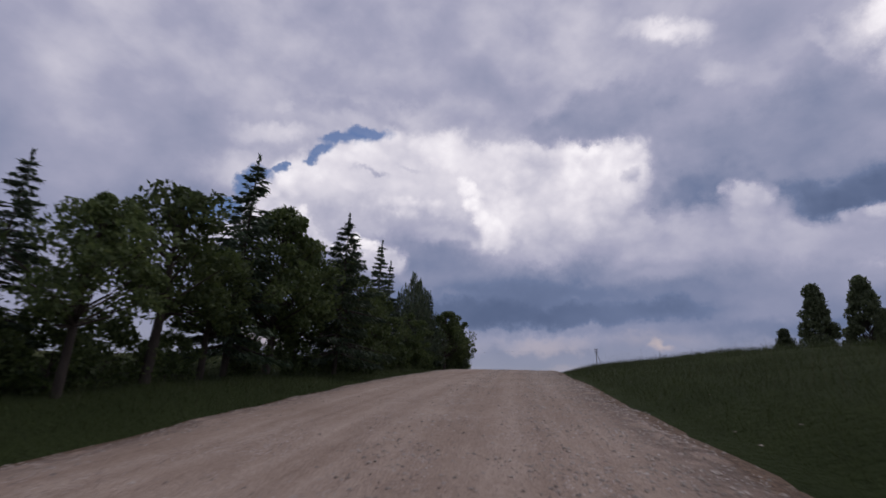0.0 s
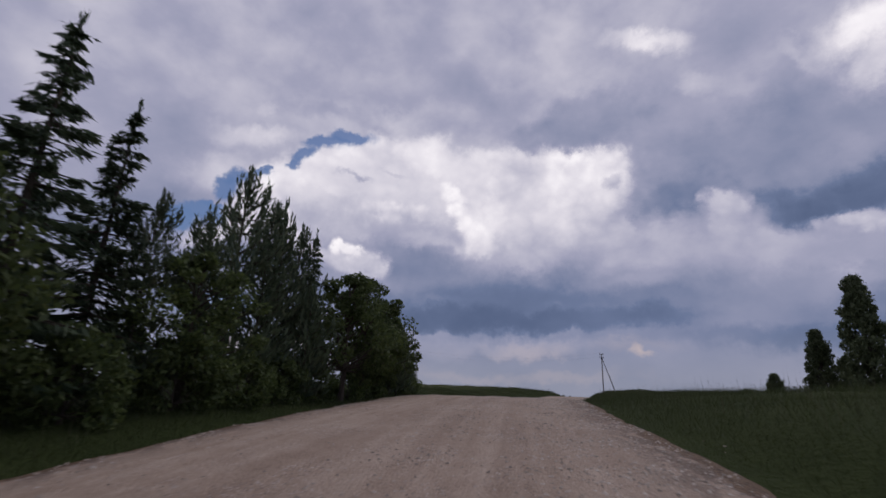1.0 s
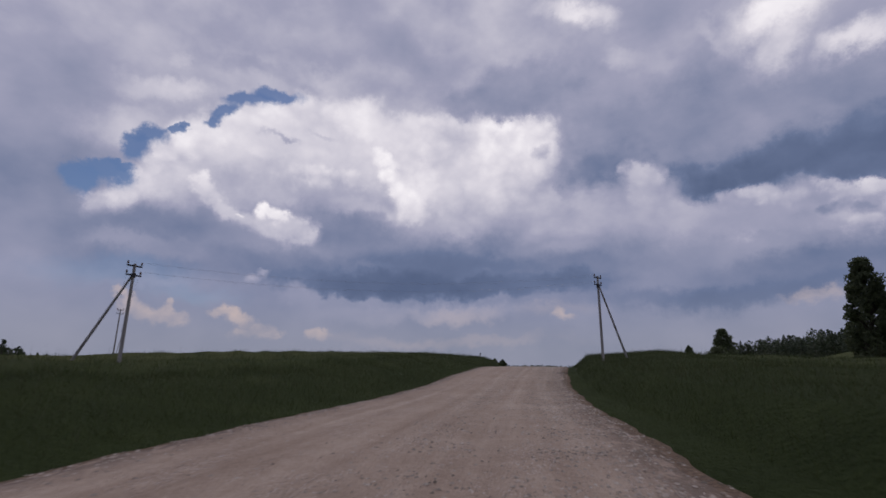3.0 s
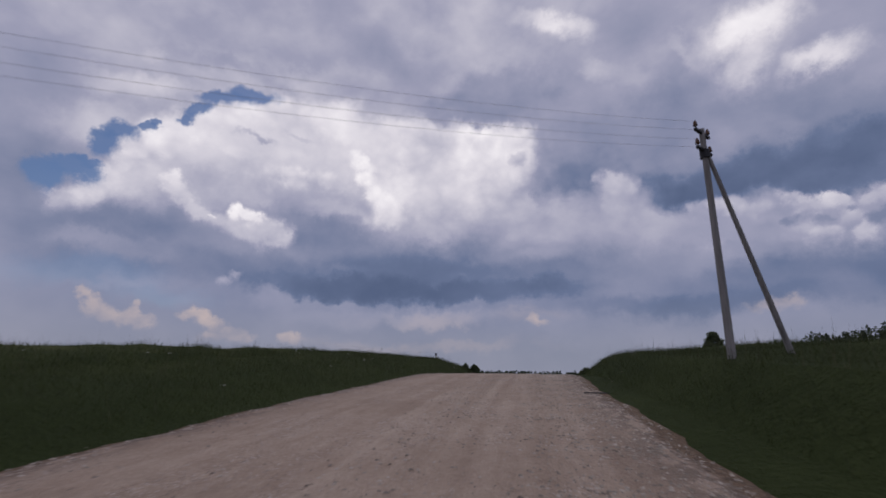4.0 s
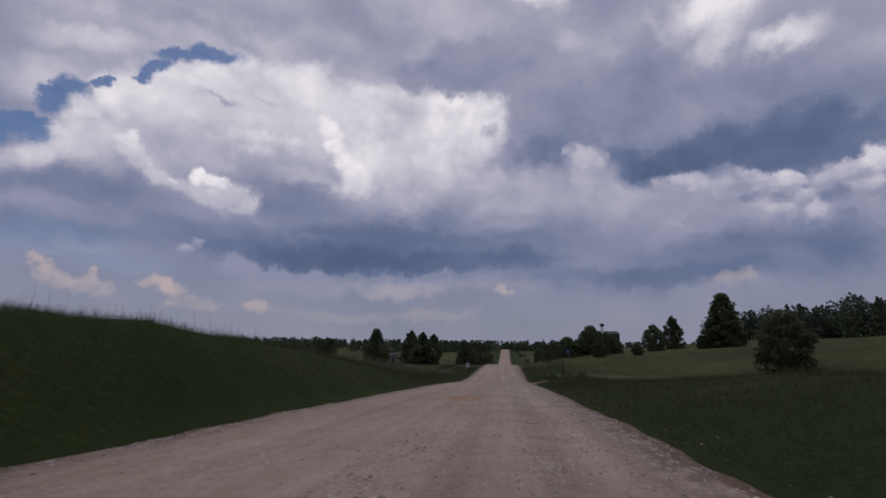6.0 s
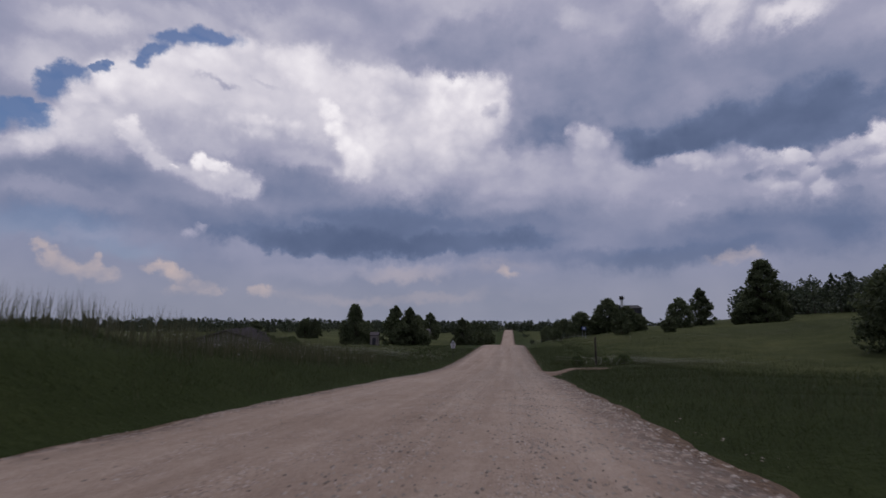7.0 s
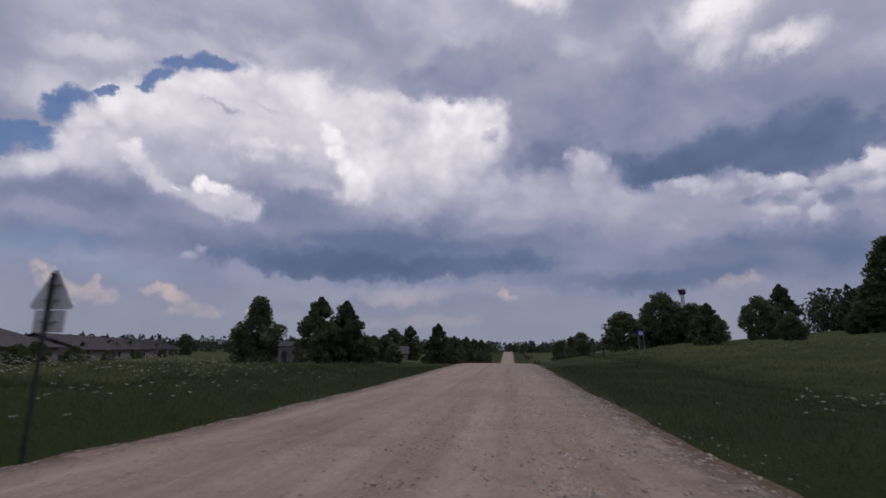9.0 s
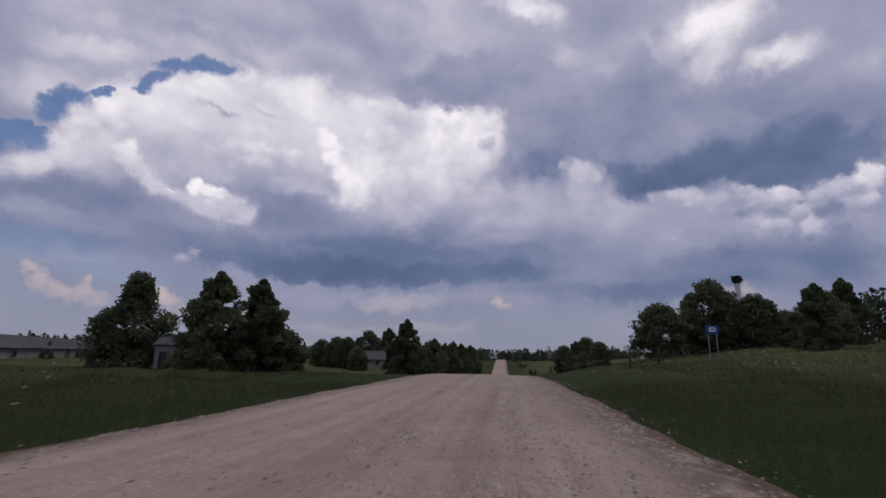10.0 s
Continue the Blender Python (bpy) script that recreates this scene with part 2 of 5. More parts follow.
tone = lump(tone, 15.8, 26.1, 10.9, 7.5, 8, 0.4, 0.2, 0.9)
tone = lump(tone, 27.3, 27.0, 11.0, 3.8, 5, 0.45, 0.1, 0.8)
tone = lump(tone, 25.4, 28.6, 5.2, 2.1, -35, 0.55, 0.1, 0.6)
tone = lump(tone, 10.9, 18.9, 4.0, 2.2, 0, 0.64, 0.2, 0.8, True)
tone = lump(tone, 12.6, 16.5, 9.2, 3.7, 0, 0.58, 0.2, 0.8)
tone = lump(tone, 3.6, 16.5, 8.6, 3.9, 0, 0.57, 0.1, 0.8)
tone = lump(tone, 0.1, 13.0, 8.7, 1.9, -4, 0.58, 0.1, 0.7)
tone = lump(tone, 21.2, 15.2, 6.9, 2.9, -6, 0.58, 0.2, 0.8)
tone = lump(tone, 20.5, 13.5, 3.8, 0.8, 0, 0.44, 0.1, 0.7)
tone = lump(tone, 25.3, 9.8, 15.9, 2.8, 0, 0.26, 0.2, 0.9)  # slate sheet under it
tone = lump(tone, 18.3, 7.6, 18.3, 1.9, 0, 0.2, 0.2, 0.85)
tone = lump(tone, 32.8, 9.8, 5.2, 3.6, 0, 0.22, 0.1, 0.8)
tone = lump(tone, -24.3, 15.4, 8.3, 4.2, -8, 0.29, 0.2, 0.9)
tone = lump(tone, -14.3, 14.0, 17.2, 2.4, 0, 0.34, 0.1, 0.8)
tone = lump(tone, 3.4, 11.6, 11.7, 2.6, 0, 0.33, 0.1, 0.7)
tone = lump(tone, -47.3, 14.4, 7.5, 2.4, 0, 0.34, 0.2, 0.85)
tone = lump(tone, -47.9, 12.0, 6.1, 1.0, 3, 0.48, 0.1, 0.7)
tone = lump(tone, -45.9, 9.9, 10.3, 2.2, 0, 0.29, 0.2, 0.85)
tone = lump(tone, -35.3, 11.2, 10.2, 2.3, 0, 0.29, 0.2, 0.85)
tone = lump(tone, -13.6, 12.0, 20.7, 2.9, 0, 0.22, 0.2, 0.9)
tone = lump(tone, -33.5, 9.8, 8.3, 2.0, 0, 0.27, 0.1, 0.8)
tone = lump(tone, -27.6, 9.5, 9.7, 2.0, 178, 0.22, 0.3, 0.8, True, shade=0)
tone = lump(tone, -17.5, 9.5, 16.8, 2.1, 180, 0.13, 0.3, 0.85, True, shade=0)
tone = lump(tone, -6.7, 9.9, 12.5, 2.0, 180, 0.15, 0.3, 0.8, True, shade=0)
tone = lump(tone, -22.1, 10.5, 12.0, 2.5, 0, 0.15, 0.1, 0.8)
tone = lump(tone, -16.8, 9.4, 19.2, 1.8, 0, 0.12, 0.2, 0.9)
tone = lump(tone, -1.3, 9.6, 11.9, 1.7, 0, 0.17, 0.2, 0.8)
tone = lump(tone, -22.8, 11.5, 5.7, 0.9, 0, 0.34, 0.1, 0.6)
tone = lump(tone, 6.3, 4.7, 20.0, 2.8, 0, 0.4, 0.2, 0.7)  # pale strip low down
tone = lump(tone, -22.5, 6.1, 10.6, 1.7, 3, 0.44, 0.2, 0.8)
tone = lump(tone, -31.0, 7.6, 3.4, 1.6, -15, 0.44, 0.2, 0.8)
tone = lump(tone, -12.1, 6.4, 13.1, 1.5, 0, 0.48, 0.2, 0.7)
# finer forms: grey mass with a ragged foot, mottled puffs, rim of the heap
tone = lump(tone, -4.5, 31.9, 12.1, 4.5, 0, 0.4, 0.15, 0.85)
tone = lump(tone, -7.5, 30.5, 7.9, 2.8, 0, 0.36, 0.3, 0.8, True, shade=-0.04)
tone = lump(tone, -0.9, 30.6, 7.2, 3.5, 0, 0.4, 0.3, 0.8, True, shade=-0.04)
tone = lump(tone, -48.6, 27.1, 7.2, 2.0, -10, 0.66, 0.1, 0.7)
tone = lump(tone, -24.1, 32.9, 12.3, 2.2, 8, 0.6, 0.1, 0.6)
tone = lump(tone, -39.1, 31.4, 9.2, 1.5, 0, 0.46, 0.1, 0.7)
tone = lump(tone, 11.1, 32.5, 10.1, 3.1, 20, 0.54, 0.1, 0.7)
tone = lump(tone, 19.1, 29.9, 5.7, 4.5, 40, 0.46, 0.1, 0.6)
tone = lump(tone, 24.3, 30.2, 4.5, 2.3, 30, 0.86, 0.1, 0.8)
tone = lump(tone, 30.6, 29.2, 5.1, 2.3, 10, 0.92, 0.1, 0.85)
tone = lump(tone, 34.8, 25.4, 3.4, 3.2, 50, 0.52, 0.1, 0.7)
tone = lump(tone, 33.3, 24.2, 4.1, 1.7, -30, 0.44, 0.1, 0.6)
tone = lump(tone, 15.1, 26.2, 15.3, 6.0, 5, 0.34, 0.2, 0.85)
tone = lump(tone, 30.0, 22.9, 12.1, 5.3, -8, 0.34, 0.15, 0.85)
tone = lump(tone, 28.7, 19.7, 11.0, 3.7, -6, 0.16, 0.15, 0.95)
tone = lump(tone, 32.7, 20.0, 7.0, 3.3, -14, 0.15, 0.15, 0.9)
tone = lump(tone, 22.1, 20.6, 9.7, 3.5, 4, 0.15, 0.15, 0.9)
tone = lump(tone, 4.4, 22.3, 6.5, 3.1, 180, 0.24, 0.3, 0.85, True, shade=-0.05)
tone = lump(tone, 7.8, 23.6, 5.7, 2.8, 180, 0.28, 0.3, 0.85, True, shade=-0.05)
tone = lump(tone, 12.8, 20.5, 5.7, 3.0, 180, 0.18, 0.3, 0.85, True, shade=-0.05)
tone = lump(tone, 16.3, 19.2, 4.9, 2.8, 180, 0.12, 0.3, 0.85, True, shade=-0.05)
tone = lump(tone, 20.1, 19.8, 5.1, 2.7, 180, 0.14, 0.3, 0.85, True, shade=-0.05)
tone = lump(tone, 24.2, 19.4, 4.9, 2.2, 180, 0.13, 0.3, 0.85, True, shade=-0.05)
tone = lump(tone, 27.6, 18.5, 4.4, 2.0, 180, 0.16, 0.3, 0.85, True, shade=-0.05)
tone = lump(tone, 30.7, 17.8, 3.9, 1.9, 180, 0.16, 0.3, 0.85, True, shade=-0.05)
tone = lump(tone, 33.6, 18.1, 3.1, 1.8, 180, 0.2, 0.3, 0.85, True, shade=-0.05)
tone = lump(tone, 35.6, 18.7, 2.3, 1.6, 180, 0.26, 0.3, 0.85, True, shade=-0.05)
tone = lump(tone, 21.3, 23.3, 4.6, 2.3, 30, 0.44, 0.1, 0.6)
tone = lump(tone, 26.8, 24.8, 3.4, 1.9, -40, 0.46, 0.1, 0.6)
tone = lump(tone, 30.8, 21.6, 2.5, 1.4, 30, 0.34, 0.1, 0.5)
tone = lump(tone, 9.6, 20.9, 3.4, 2.5, 0, 0.68, 0.3, 0.85, True)
tone = lump(tone, 10.8, 18.6, 4.9, 3.3, 0, 0.6, 0.2, 0.8, True)
tone = lump(tone, 5.9, 18.1, 5.5, 3.6, 0, 0.58, 0.15, 0.7)
tone = lump(tone, 18.5, 17.0, 3.7, 1.8, 0, 0.56, 0.3, 0.85, True, shade=0.12)
tone = lump(tone, 21.0, 17.4, 2.8, 1.4, 0, 0.64, 0.3, 0.85, True, shade=0.12)
tone = lump(tone, 23.1, 16.4, 3.2, 1.9, 0, 0.66, 0.3, 0.85, True, shade=0.12)
tone = lump(tone, 25.4, 16.7, 2.7, 1.2, 0, 0.7, 0.3, 0.85, True, shade=0.12)
tone = lump(tone, 24.2, 15.0, 2.6, 1.6, 0, 0.58, 0.3, 0.85, True, shade=0.12)
tone = lump(tone, 27.5, 15.8, 2.5, 1.3, 0, 0.64, 0.3, 0.85, True, shade=0.12)
tone = lump(tone, 29.2, 16.1, 2.5, 1.0, 0, 0.7, 0.3, 0.85, True, shade=0.12)
tone = lump(tone, 26.3, 13.6, 2.9, 1.4, 0, 0.56, 0.3, 0.85, True, shade=0.12)
tone = lump(tone, 30.1, 14.3, 2.0, 1.8, 0, 0.62, 0.3, 0.85, True, shade=0.12)
tone = lump(tone, 28.6, 12.9, 2.1, 1.2, 0, 0.6, 0.3, 0.85, True, shade=0.12)
tone = lump(tone, 31.2, 12.5, 2.2, 1.5, 0, 0.66, 0.3, 0.85, True, shade=0.12)
tone = lump(tone, 32.6, 15.8, 2.1, 1.3, 0, 0.62, 0.3, 0.85, True, shade=0.12)
tone = lump(tone, 33.9, 16.4, 2.2, 1.5, 0, 0.72, 0.3, 0.85, True, shade=0.12)
tone = lump(tone, 35.6, 16.7, 2.0, 1.9, 0, 0.82, 0.3, 0.85, True, shade=0.12)
tone = lump(tone, 35.1, 14.6, 2.0, 1.4, 0, 0.66, 0.3, 0.85, True, shade=0.12)
tone = lump(tone, 35.4, 12.7, 1.7, 1.2, 0, 0.56, 0.3, 0.85, True, shade=0.12)
tone = lump(tone, 28.3, 14.6, 1.8, 1.0, 10, 0.34, 0.25, 0.85, True, shade=0)
tone = lump(tone, 26.0, 15.0, 1.5, 0.8, 10, 0.36, 0.25, 0.85, True, shade=0)
tone = lump(tone, 32.8, 13.8, 1.9, 1.3, 10, 0.3, 0.25, 0.85, True, shade=0)
tone = lump(tone, 33.8, 12.0, 1.4, 0.9, 10, 0.34, 0.25, 0.85, True, shade=0)
tone = lump(tone, 30.4, 15.4, 1.1, 0.6, 10, 0.36, 0.25, 0.85, True, shade=0)
tone = lump(tone, -48.3, 18.3, 2.3, 2.3, 0, 0.8, 0.25, 0.7, True, shade=0.12)
tone = lump(tone, -46.3, 20.1, 2.5, 2.1, 0, 0.82, 0.25, 0.7, True, shade=0.12)
tone = lump(tone, -44.4, 21.9, 2.5, 1.9, 0, 0.84, 0.25, 0.7, True, shade=0.12)
tone = lump(tone, -42.0, 24.1, 3.1, 2.0, 0, 0.84, 0.25, 0.7, True, shade=0.12)
tone = lump(tone, -39.0, 26.2, 3.3, 1.8, 0, 0.84, 0.25, 0.7, True, shade=0.12)
tone = lump(tone, -35.8, 27.8, 3.5, 1.8, 0, 0.86, 0.25, 0.7, True, shade=0.12)
tone = lump(tone, -32.6, 29.0, 3.2, 1.9, 0, 0.84, 0.25, 0.7, True, shade=0.12)
tone = lump(tone, -51.1, 15.5, 2.0, 2.0, 0, 0.74, 0.25, 0.7, True, shade=0.12)
tone = lump(tone, -49.6, 16.1, 2.1, 2.0, 0, 0.76, 0.25, 0.7, True, shade=0.12)
tone = lump(tone, -39.1, 21.8, 8.1, 1.7, -6, 0.7, 0.1, 0.7)
tone = lump(tone, -44.6, 17.5, 5.1, 2.1, 10, 0.66, 0.1, 0.7)
tone = lump(tone, -32.6, 25.3, 7.5, 1.6, 10, 0.72, 0.1, 0.6)
tone = lump(tone, -26.2, 25.1, 5.4, 3.3, 0, 0.68, 0.1, 0.7)
tone = lump(tone, -19.6, 27.6, 8.7, 2.5, 0, 0.82, 0.15, 0.7)
tone = lump(tone, -14.6, 26.1, 6.6, 4.8, 0, 0.74, 0.15, 0.7, True)
tone = lump(tone, -34.9, 25.0, 2.7, 0.5, 4, 0.52, 0.1, 0.7)
tone = lump(tone, -29.2, 21.6, 7.6, 2.1, 0, 0.82, 0.2, 0.8, True)
tone = lump(tone, -27.2, 19.5, 6.1, 1.6, 0, 0.6, 0.1, 0.7)
tone = lump(tone, -31.3, 17.1, 4.9, 3.4, 0, 0.44, 0.1, 0.8)
tone = lump(tone, -25.7, 15.8, 7.0, 3.5, 0, 0.32, 0.1, 0.8)
tone = lump(tone, -11.0, 20.8, 8.8, 4.5, 0, 0.72, 0.15, 0.7)
tone = lump(tone, -6.8, 23.1, 7.7, 4.9, 0, 0.8, 0.2, 0.7, True, shade=0.12)
tone = lump(tone, -2.6, 17.8, 6.8, 3.7, 0, 0.58, 0.1, 0.7)
tone = lump(tone, -1.8, 25.8, 3.7, 3.5, 0, 0.84, 0.2, 0.7, True)
tone = lump(tone, -1.9, 24.6, 1.8, 1.0, 20, 0.56, 0.2, 0.7, True)
tone = lump(tone, -19.2, 17.9, 4.2, 2.4, 0, 0.72, 0.2, 0.7, True)
tone = lump(tone, -45.7, 7.6, 6.6, 1.0, 6, 0.46, 0.1, 0.6)
tone = lump(tone, -35.8, 9.7, 1.5, 0.8, 20, 0.6, 0.2, 0.7, True)
tone = lump(tone, -46.5, 11.0, 7.1, 1.9, 0, 0.46, 0.1, 0.7)
tone = lump(tone, -49.9, 12.0, 4.3, 1.5, 0, 0.5, 0.1, 0.6)
tone = lump(tone, -40.5, 17.5, 3.0, 1.7, -35, 0.7, 0.2, 0.8)  # curl with a bright head
tone = lump(tone, -33.7, 15.4, 4.8, 2.2, -14, 0.7, 0.2, 0.85)
tone = lump(tone, -42.5, 19.1, 1.4, 1.4, 0, 0.86, 0.3, 0.88, True, shade=0.1, lobes=1.0)
tone = lump(tone, -41.8, 18.0, 1.7, 1.6, 0, 0.82, 0.3, 0.88, True, shade=0.1, lobes=1.0)
tone = lump(tone, -40.6, 17.3, 1.9, 1.6, 0, 0.8, 0.3, 0.88, True, shade=0.1, lobes=1.0)
tone = lump(tone, -39.2, 16.4, 2.2, 1.6, 0, 0.78, 0.3, 0.88, True, shade=0.1, lobes=1.0)
tone = lump(tone, -37.4, 15.7, 2.6, 1.8, 0, 0.74, 0.3, 0.88, True, shade=0.1, lobes=1.0)
tone = lump(tone, -35.1, 15.6, 3.3, 2.2, 0, 0.74, 0.3, 0.88, True, shade=0.1, lobes=1.0)
tone = lump(tone, -32.6, 15.3, 3.5, 2.3, 0, 0.76, 0.3, 0.88, True, shade=0.1, lobes=1.0)
tone = lump(tone, -30.5, 14.9, 1.9, 2.0, 0, 0.74, 0.3, 0.88, True, shade=0.1, lobes=1.0)
tone = lump(tone, -31.6, 13.7, 2.9, 1.2, 0, 0.7, 0.3, 0.88, True, shade=0.1, lobes=1.0)
tone = lump(tone, -35.7, 16.8, 1.6, 1.2, 0, 0.96, 0.3, 0.88, True, shade=0.1, lobes=1.0)
tone = lump(tone, -34.4, 17.2, 2.0, 1.3, 0, 1.0, 0.3, 0.88, True, shade=0.1, lobes=1.0)
tone = lump(tone, -33.1, 16.7, 1.8, 1.2, 0, 0.94, 0.3, 0.88, True, shade=0.1, lobes=1.0)
tone = lump(tone, -38.2, 16.2, 0.8, 0.5, 0, 0.9, 0.3, 0.88, True, shade=0.1, lobes=1.0)
tone = lump(tone, -34.9, 10.3, 1.3, 0.6, 0, 0.6, 0.3, 0.7, True)
tone = lump(tone, -35.4, 9.5, 2.0, 0.8, 20, 0.5, 0.3, 0.6, True)
rosy = 0.0
rosy = lump(rosy, -47.9, 6.8, 0.9, 1.1, 0, 1.0, 0.3, 0.9, True, shade=0.3, lobes=0.9)
rosy = lump(rosy, -47.1, 6.1, 1.2, 1.4, 0, 1.0, 0.3, 0.9, True, shade=0.3, lobes=0.9)
rosy = lump(rosy, -46.3, 5.2, 1.7, 1.4, 0, 0.9, 0.3, 0.9, True, shade=0.3, lobes=0.9)
rosy = lump(rosy, -45.2, 4.5, 1.9, 1.1, 0, 0.7, 0.3, 0.9, True, shade=0.3, lobes=0.9)
rosy = lump(rosy, -43.7, 6.1, 0.8, 0.9, 0, 1.0, 0.3, 0.9, True, shade=0.3, lobes=0.9)
rosy = lump(rosy, -43.8, 5.1, 1.1, 1.2, 0, 0.9, 0.3, 0.9, True, shade=0.3, lobes=0.9)
rosy = lump(rosy, -42.8, 4.5, 1.6, 0.9, 0, 0.7, 0.3, 0.9, True, shade=0.3, lobes=0.9)
rosy = lump(rosy, -38.6, 5.3, 1.3, 0.8, 0, 0.9, 0.3, 0.9, True, shade=0.3, lobes=0.9)
rosy = lump(rosy, -37.5, 5.6, 1.4, 1.0, 0, 1.0, 0.3, 0.9, True, shade=0.3, lobes=0.9)
rosy = lump(rosy, -36.3, 4.9, 1.8, 1.3, 0, 1.0, 0.3, 0.9, True, shade=0.3, lobes=0.9)
rosy = lump(rosy, -34.8, 4.0, 2.0, 1.1, 0, 0.9, 0.3, 0.9, True, shade=0.3, lobes=0.9)
rosy = lump(rosy, -33.3, 3.5, 1.6, 0.7, 0, 0.7, 0.3, 0.9, True, shade=0.3, lobes=0.9)
rosy = lump(rosy, -35.5, 3.4, 2.8, 0.9, 0, 0.6, 0.3, 0.9, True, shade=0.3, lobes=0.9)
rosy = lump(rosy, -28.6, 3.4, 2.7, 1.0, 0, 0.7, 0.3, 0.9, True, shade=0.3, lobes=0.9)
rosy = lump(rosy, -1.0, 6.1, 1.4, 0.9, 0, 1.0, 0.3, 0.9, True, shade=0.3, lobes=0.9)
rosy = lump(rosy, 0.3, 5.7, 1.4, 0.6, 0, 0.7, 0.3, 0.9, True, shade=0.3, lobes=0.9)
rosy = lump(rosy, -9.4, 6.1, 16.9, 1.3, 0, 0.5, 0.2, 0.7)
rosy = lump(rosy, -13.3, 3.1, 19.0, 1.0, 0, 0.35, 0.2, 0.7)
rosy = lump(rosy, 23.9, 6.5, 2.4, 1.0, -6, 0.7, 0.3, 0.8)
gap = 0.0
gap = lump(gap, -35.1, 29.5, 4.2, 1.1, 2, 1.0, 0.5, 0.93, True, shade=0, lobes=0.5)  # rents of blue
gap = lump(gap, -38.2, 28.5, 3.7, 1.2, 8, 1.0, 0.5, 0.93, True, shade=0, lobes=0.5)
gap = lump(gap, -40.5, 27.1, 2.7, 1.0, 22, 1.0, 0.5, 0.93, True, shade=0, lobes=0.5)
gap = lump(gap, -41.8, 26.0, 1.7, 0.8, 30, 1.0, 0.5, 0.93, True, shade=0, lobes=0.5)
gap = lump(gap, -47.8, 22.7, 2.3, 1.4, 14, 1.0, 0.5, 0.93, True, shade=0, lobes=0.5)
gap = lump(gap, -48.8, 21.4, 1.7, 2.1, 40, 1.0, 0.5, 0.93, True, shade=0, lobes=0.5)
gap = lump(gap, -45.4, 23.8, 1.7, 0.6, 12, 1.0, 0.5, 0.93, True, shade=0, lobes=0.5)
gap = lump(gap, -44.2, 24.4, 1.0, 0.5, 10, 1.0, 0.5, 0.93, True, shade=0, lobes=0.5)
gap = lump(gap, -50.8, 18.4, 2.7, 1.6, -4, 1.0, 0.5, 0.93, True, shade=0, lobes=0.5)
gap = lump(gap, -49.6, 19.2, 1.4, 0.9, 10, 1.0, 0.5, 0.93, True, shade=0, lobes=0.5)
gap = lump(gap, -52.9, 17.5, 2.2, 2.0, 0, 1.0, 0.5, 0.93, True, shade=0, lobes=0.5)
gap = lump(gap, -48.6, 8.7, 10.3, 2.5, 0, 0.42, 0.2, 0.85)
gap = lump(gap, -41.9, 6.8, 7.4, 1.7, 0, 0.38, 0.2, 0.85)

# ---- end of the lumps ----
# soft unevenness everywhere, heaped billows where the cloud is white
grain = noise_node(wt, vec_node(wt, "MULTIPLY", heading, (1, 1, 1.5)), 7.0, 7.0, 0.5)
billow = noise_node(wt, vec_node(wt, "MULTIPLY", heading, (1, 1, 1.2)), 6.5, 7.0, 0.52)
puff = math_node(wt, "SUBTRACT", 0.32, math_node(wt, "ABSOLUTE", math_node(wt, "SUBTRACT", math_node(wt, "MULTIPLY", billow.outputs["Fac"], 2.0), 1.0)))
relief = math_node(wt, "MULTIPLY", math_node(wt, "SUBTRACT", grain.outputs["Fac"], 0.5), 0.42)
relief = math_node(wt, "SUBTRACT", relief, math_node(wt, "MULTIPLY", puff, range_node(wt, tone, 0.45, 0.75, 0.08, 0.30)))
tone = math_node(wt, "ADD", tone, math_node(wt, "MULTIPLY", relief, range_node(wt, height, 1.0, 20.0, 0.4, 0.9)), clamp=True)
cloud_colour = ramp_node(wt, tone, [(0.0, (0.064, 0.092, 0.174)), (0.25, (0.140, 0.177, 0.295)), (0.5, (0.338, 0.340, 0.460)), (0.75, (0.69, 0.66, 0.73)), (1.0, (1.0, 0.96, 0.985))])
# low cloud over the horizon is warmer and hazier
low = range_node(wt, height, 9.0, 1.0)
cloud_colour = mix_node(wt, math_node(wt, "MULTIPLY", low, 0.5), cloud_colour, (0.285, 0.292, 0.340, 1), colour=True)
warm = math_node(wt, "MULTIPLY", rosy, range_node(wt, grain.outputs["Fac"], 0.35, 0.6))
cloud_colour = mix_node(wt, math_node(wt, "MULTIPLY", warm, 0.8), cloud_colour, (0.55, 0.45, 0.44, 1), colour=True)
air = wt.nodes.new("ShaderNodeTexSky")
air.sky_type, air.sun_disc = "NISHITA", False
air.sun_elevation, air.sun_rotation = radians(SUN_EL), radians(SUN_AZ)
clear = vec_node(wt, "MULTIPLY", air.outputs[0], (0.055, 0.06, 0.075))
sky_colour = mix_node(wt, gap, cloud_colour, clear, colour=True)
back = wt.nodes.new("ShaderNodeBackground")
wire(wt, sky_colour, back.inputs["Color"])
back.inputs["Strength"].default_value = 1.0
wire(wt, back.outputs[0], wt.nodes.new("ShaderNodeOutputWorld").inputs["Surface"])

# the sun behind thin cloud, ahead and to the right
lamp = bpy.data.lights.new("sun", "SUN")
lamp.energy, lamp.angle, lamp.color = 0.6, radians(14), (1.0, 0.95, 0.88)
sun = new("sun", lamp)
sun.matrix_world = look((60, 100, 120), (60 - 100 * math.sin(radians(SUN_AZ)) * math.cos(radians(SUN_EL)), 100 - 100 * math.cos(radians(SUN_AZ)) * math.cos(radians(SUN_EL)), 120 - 100 * math.sin(radians(SUN_EL))))

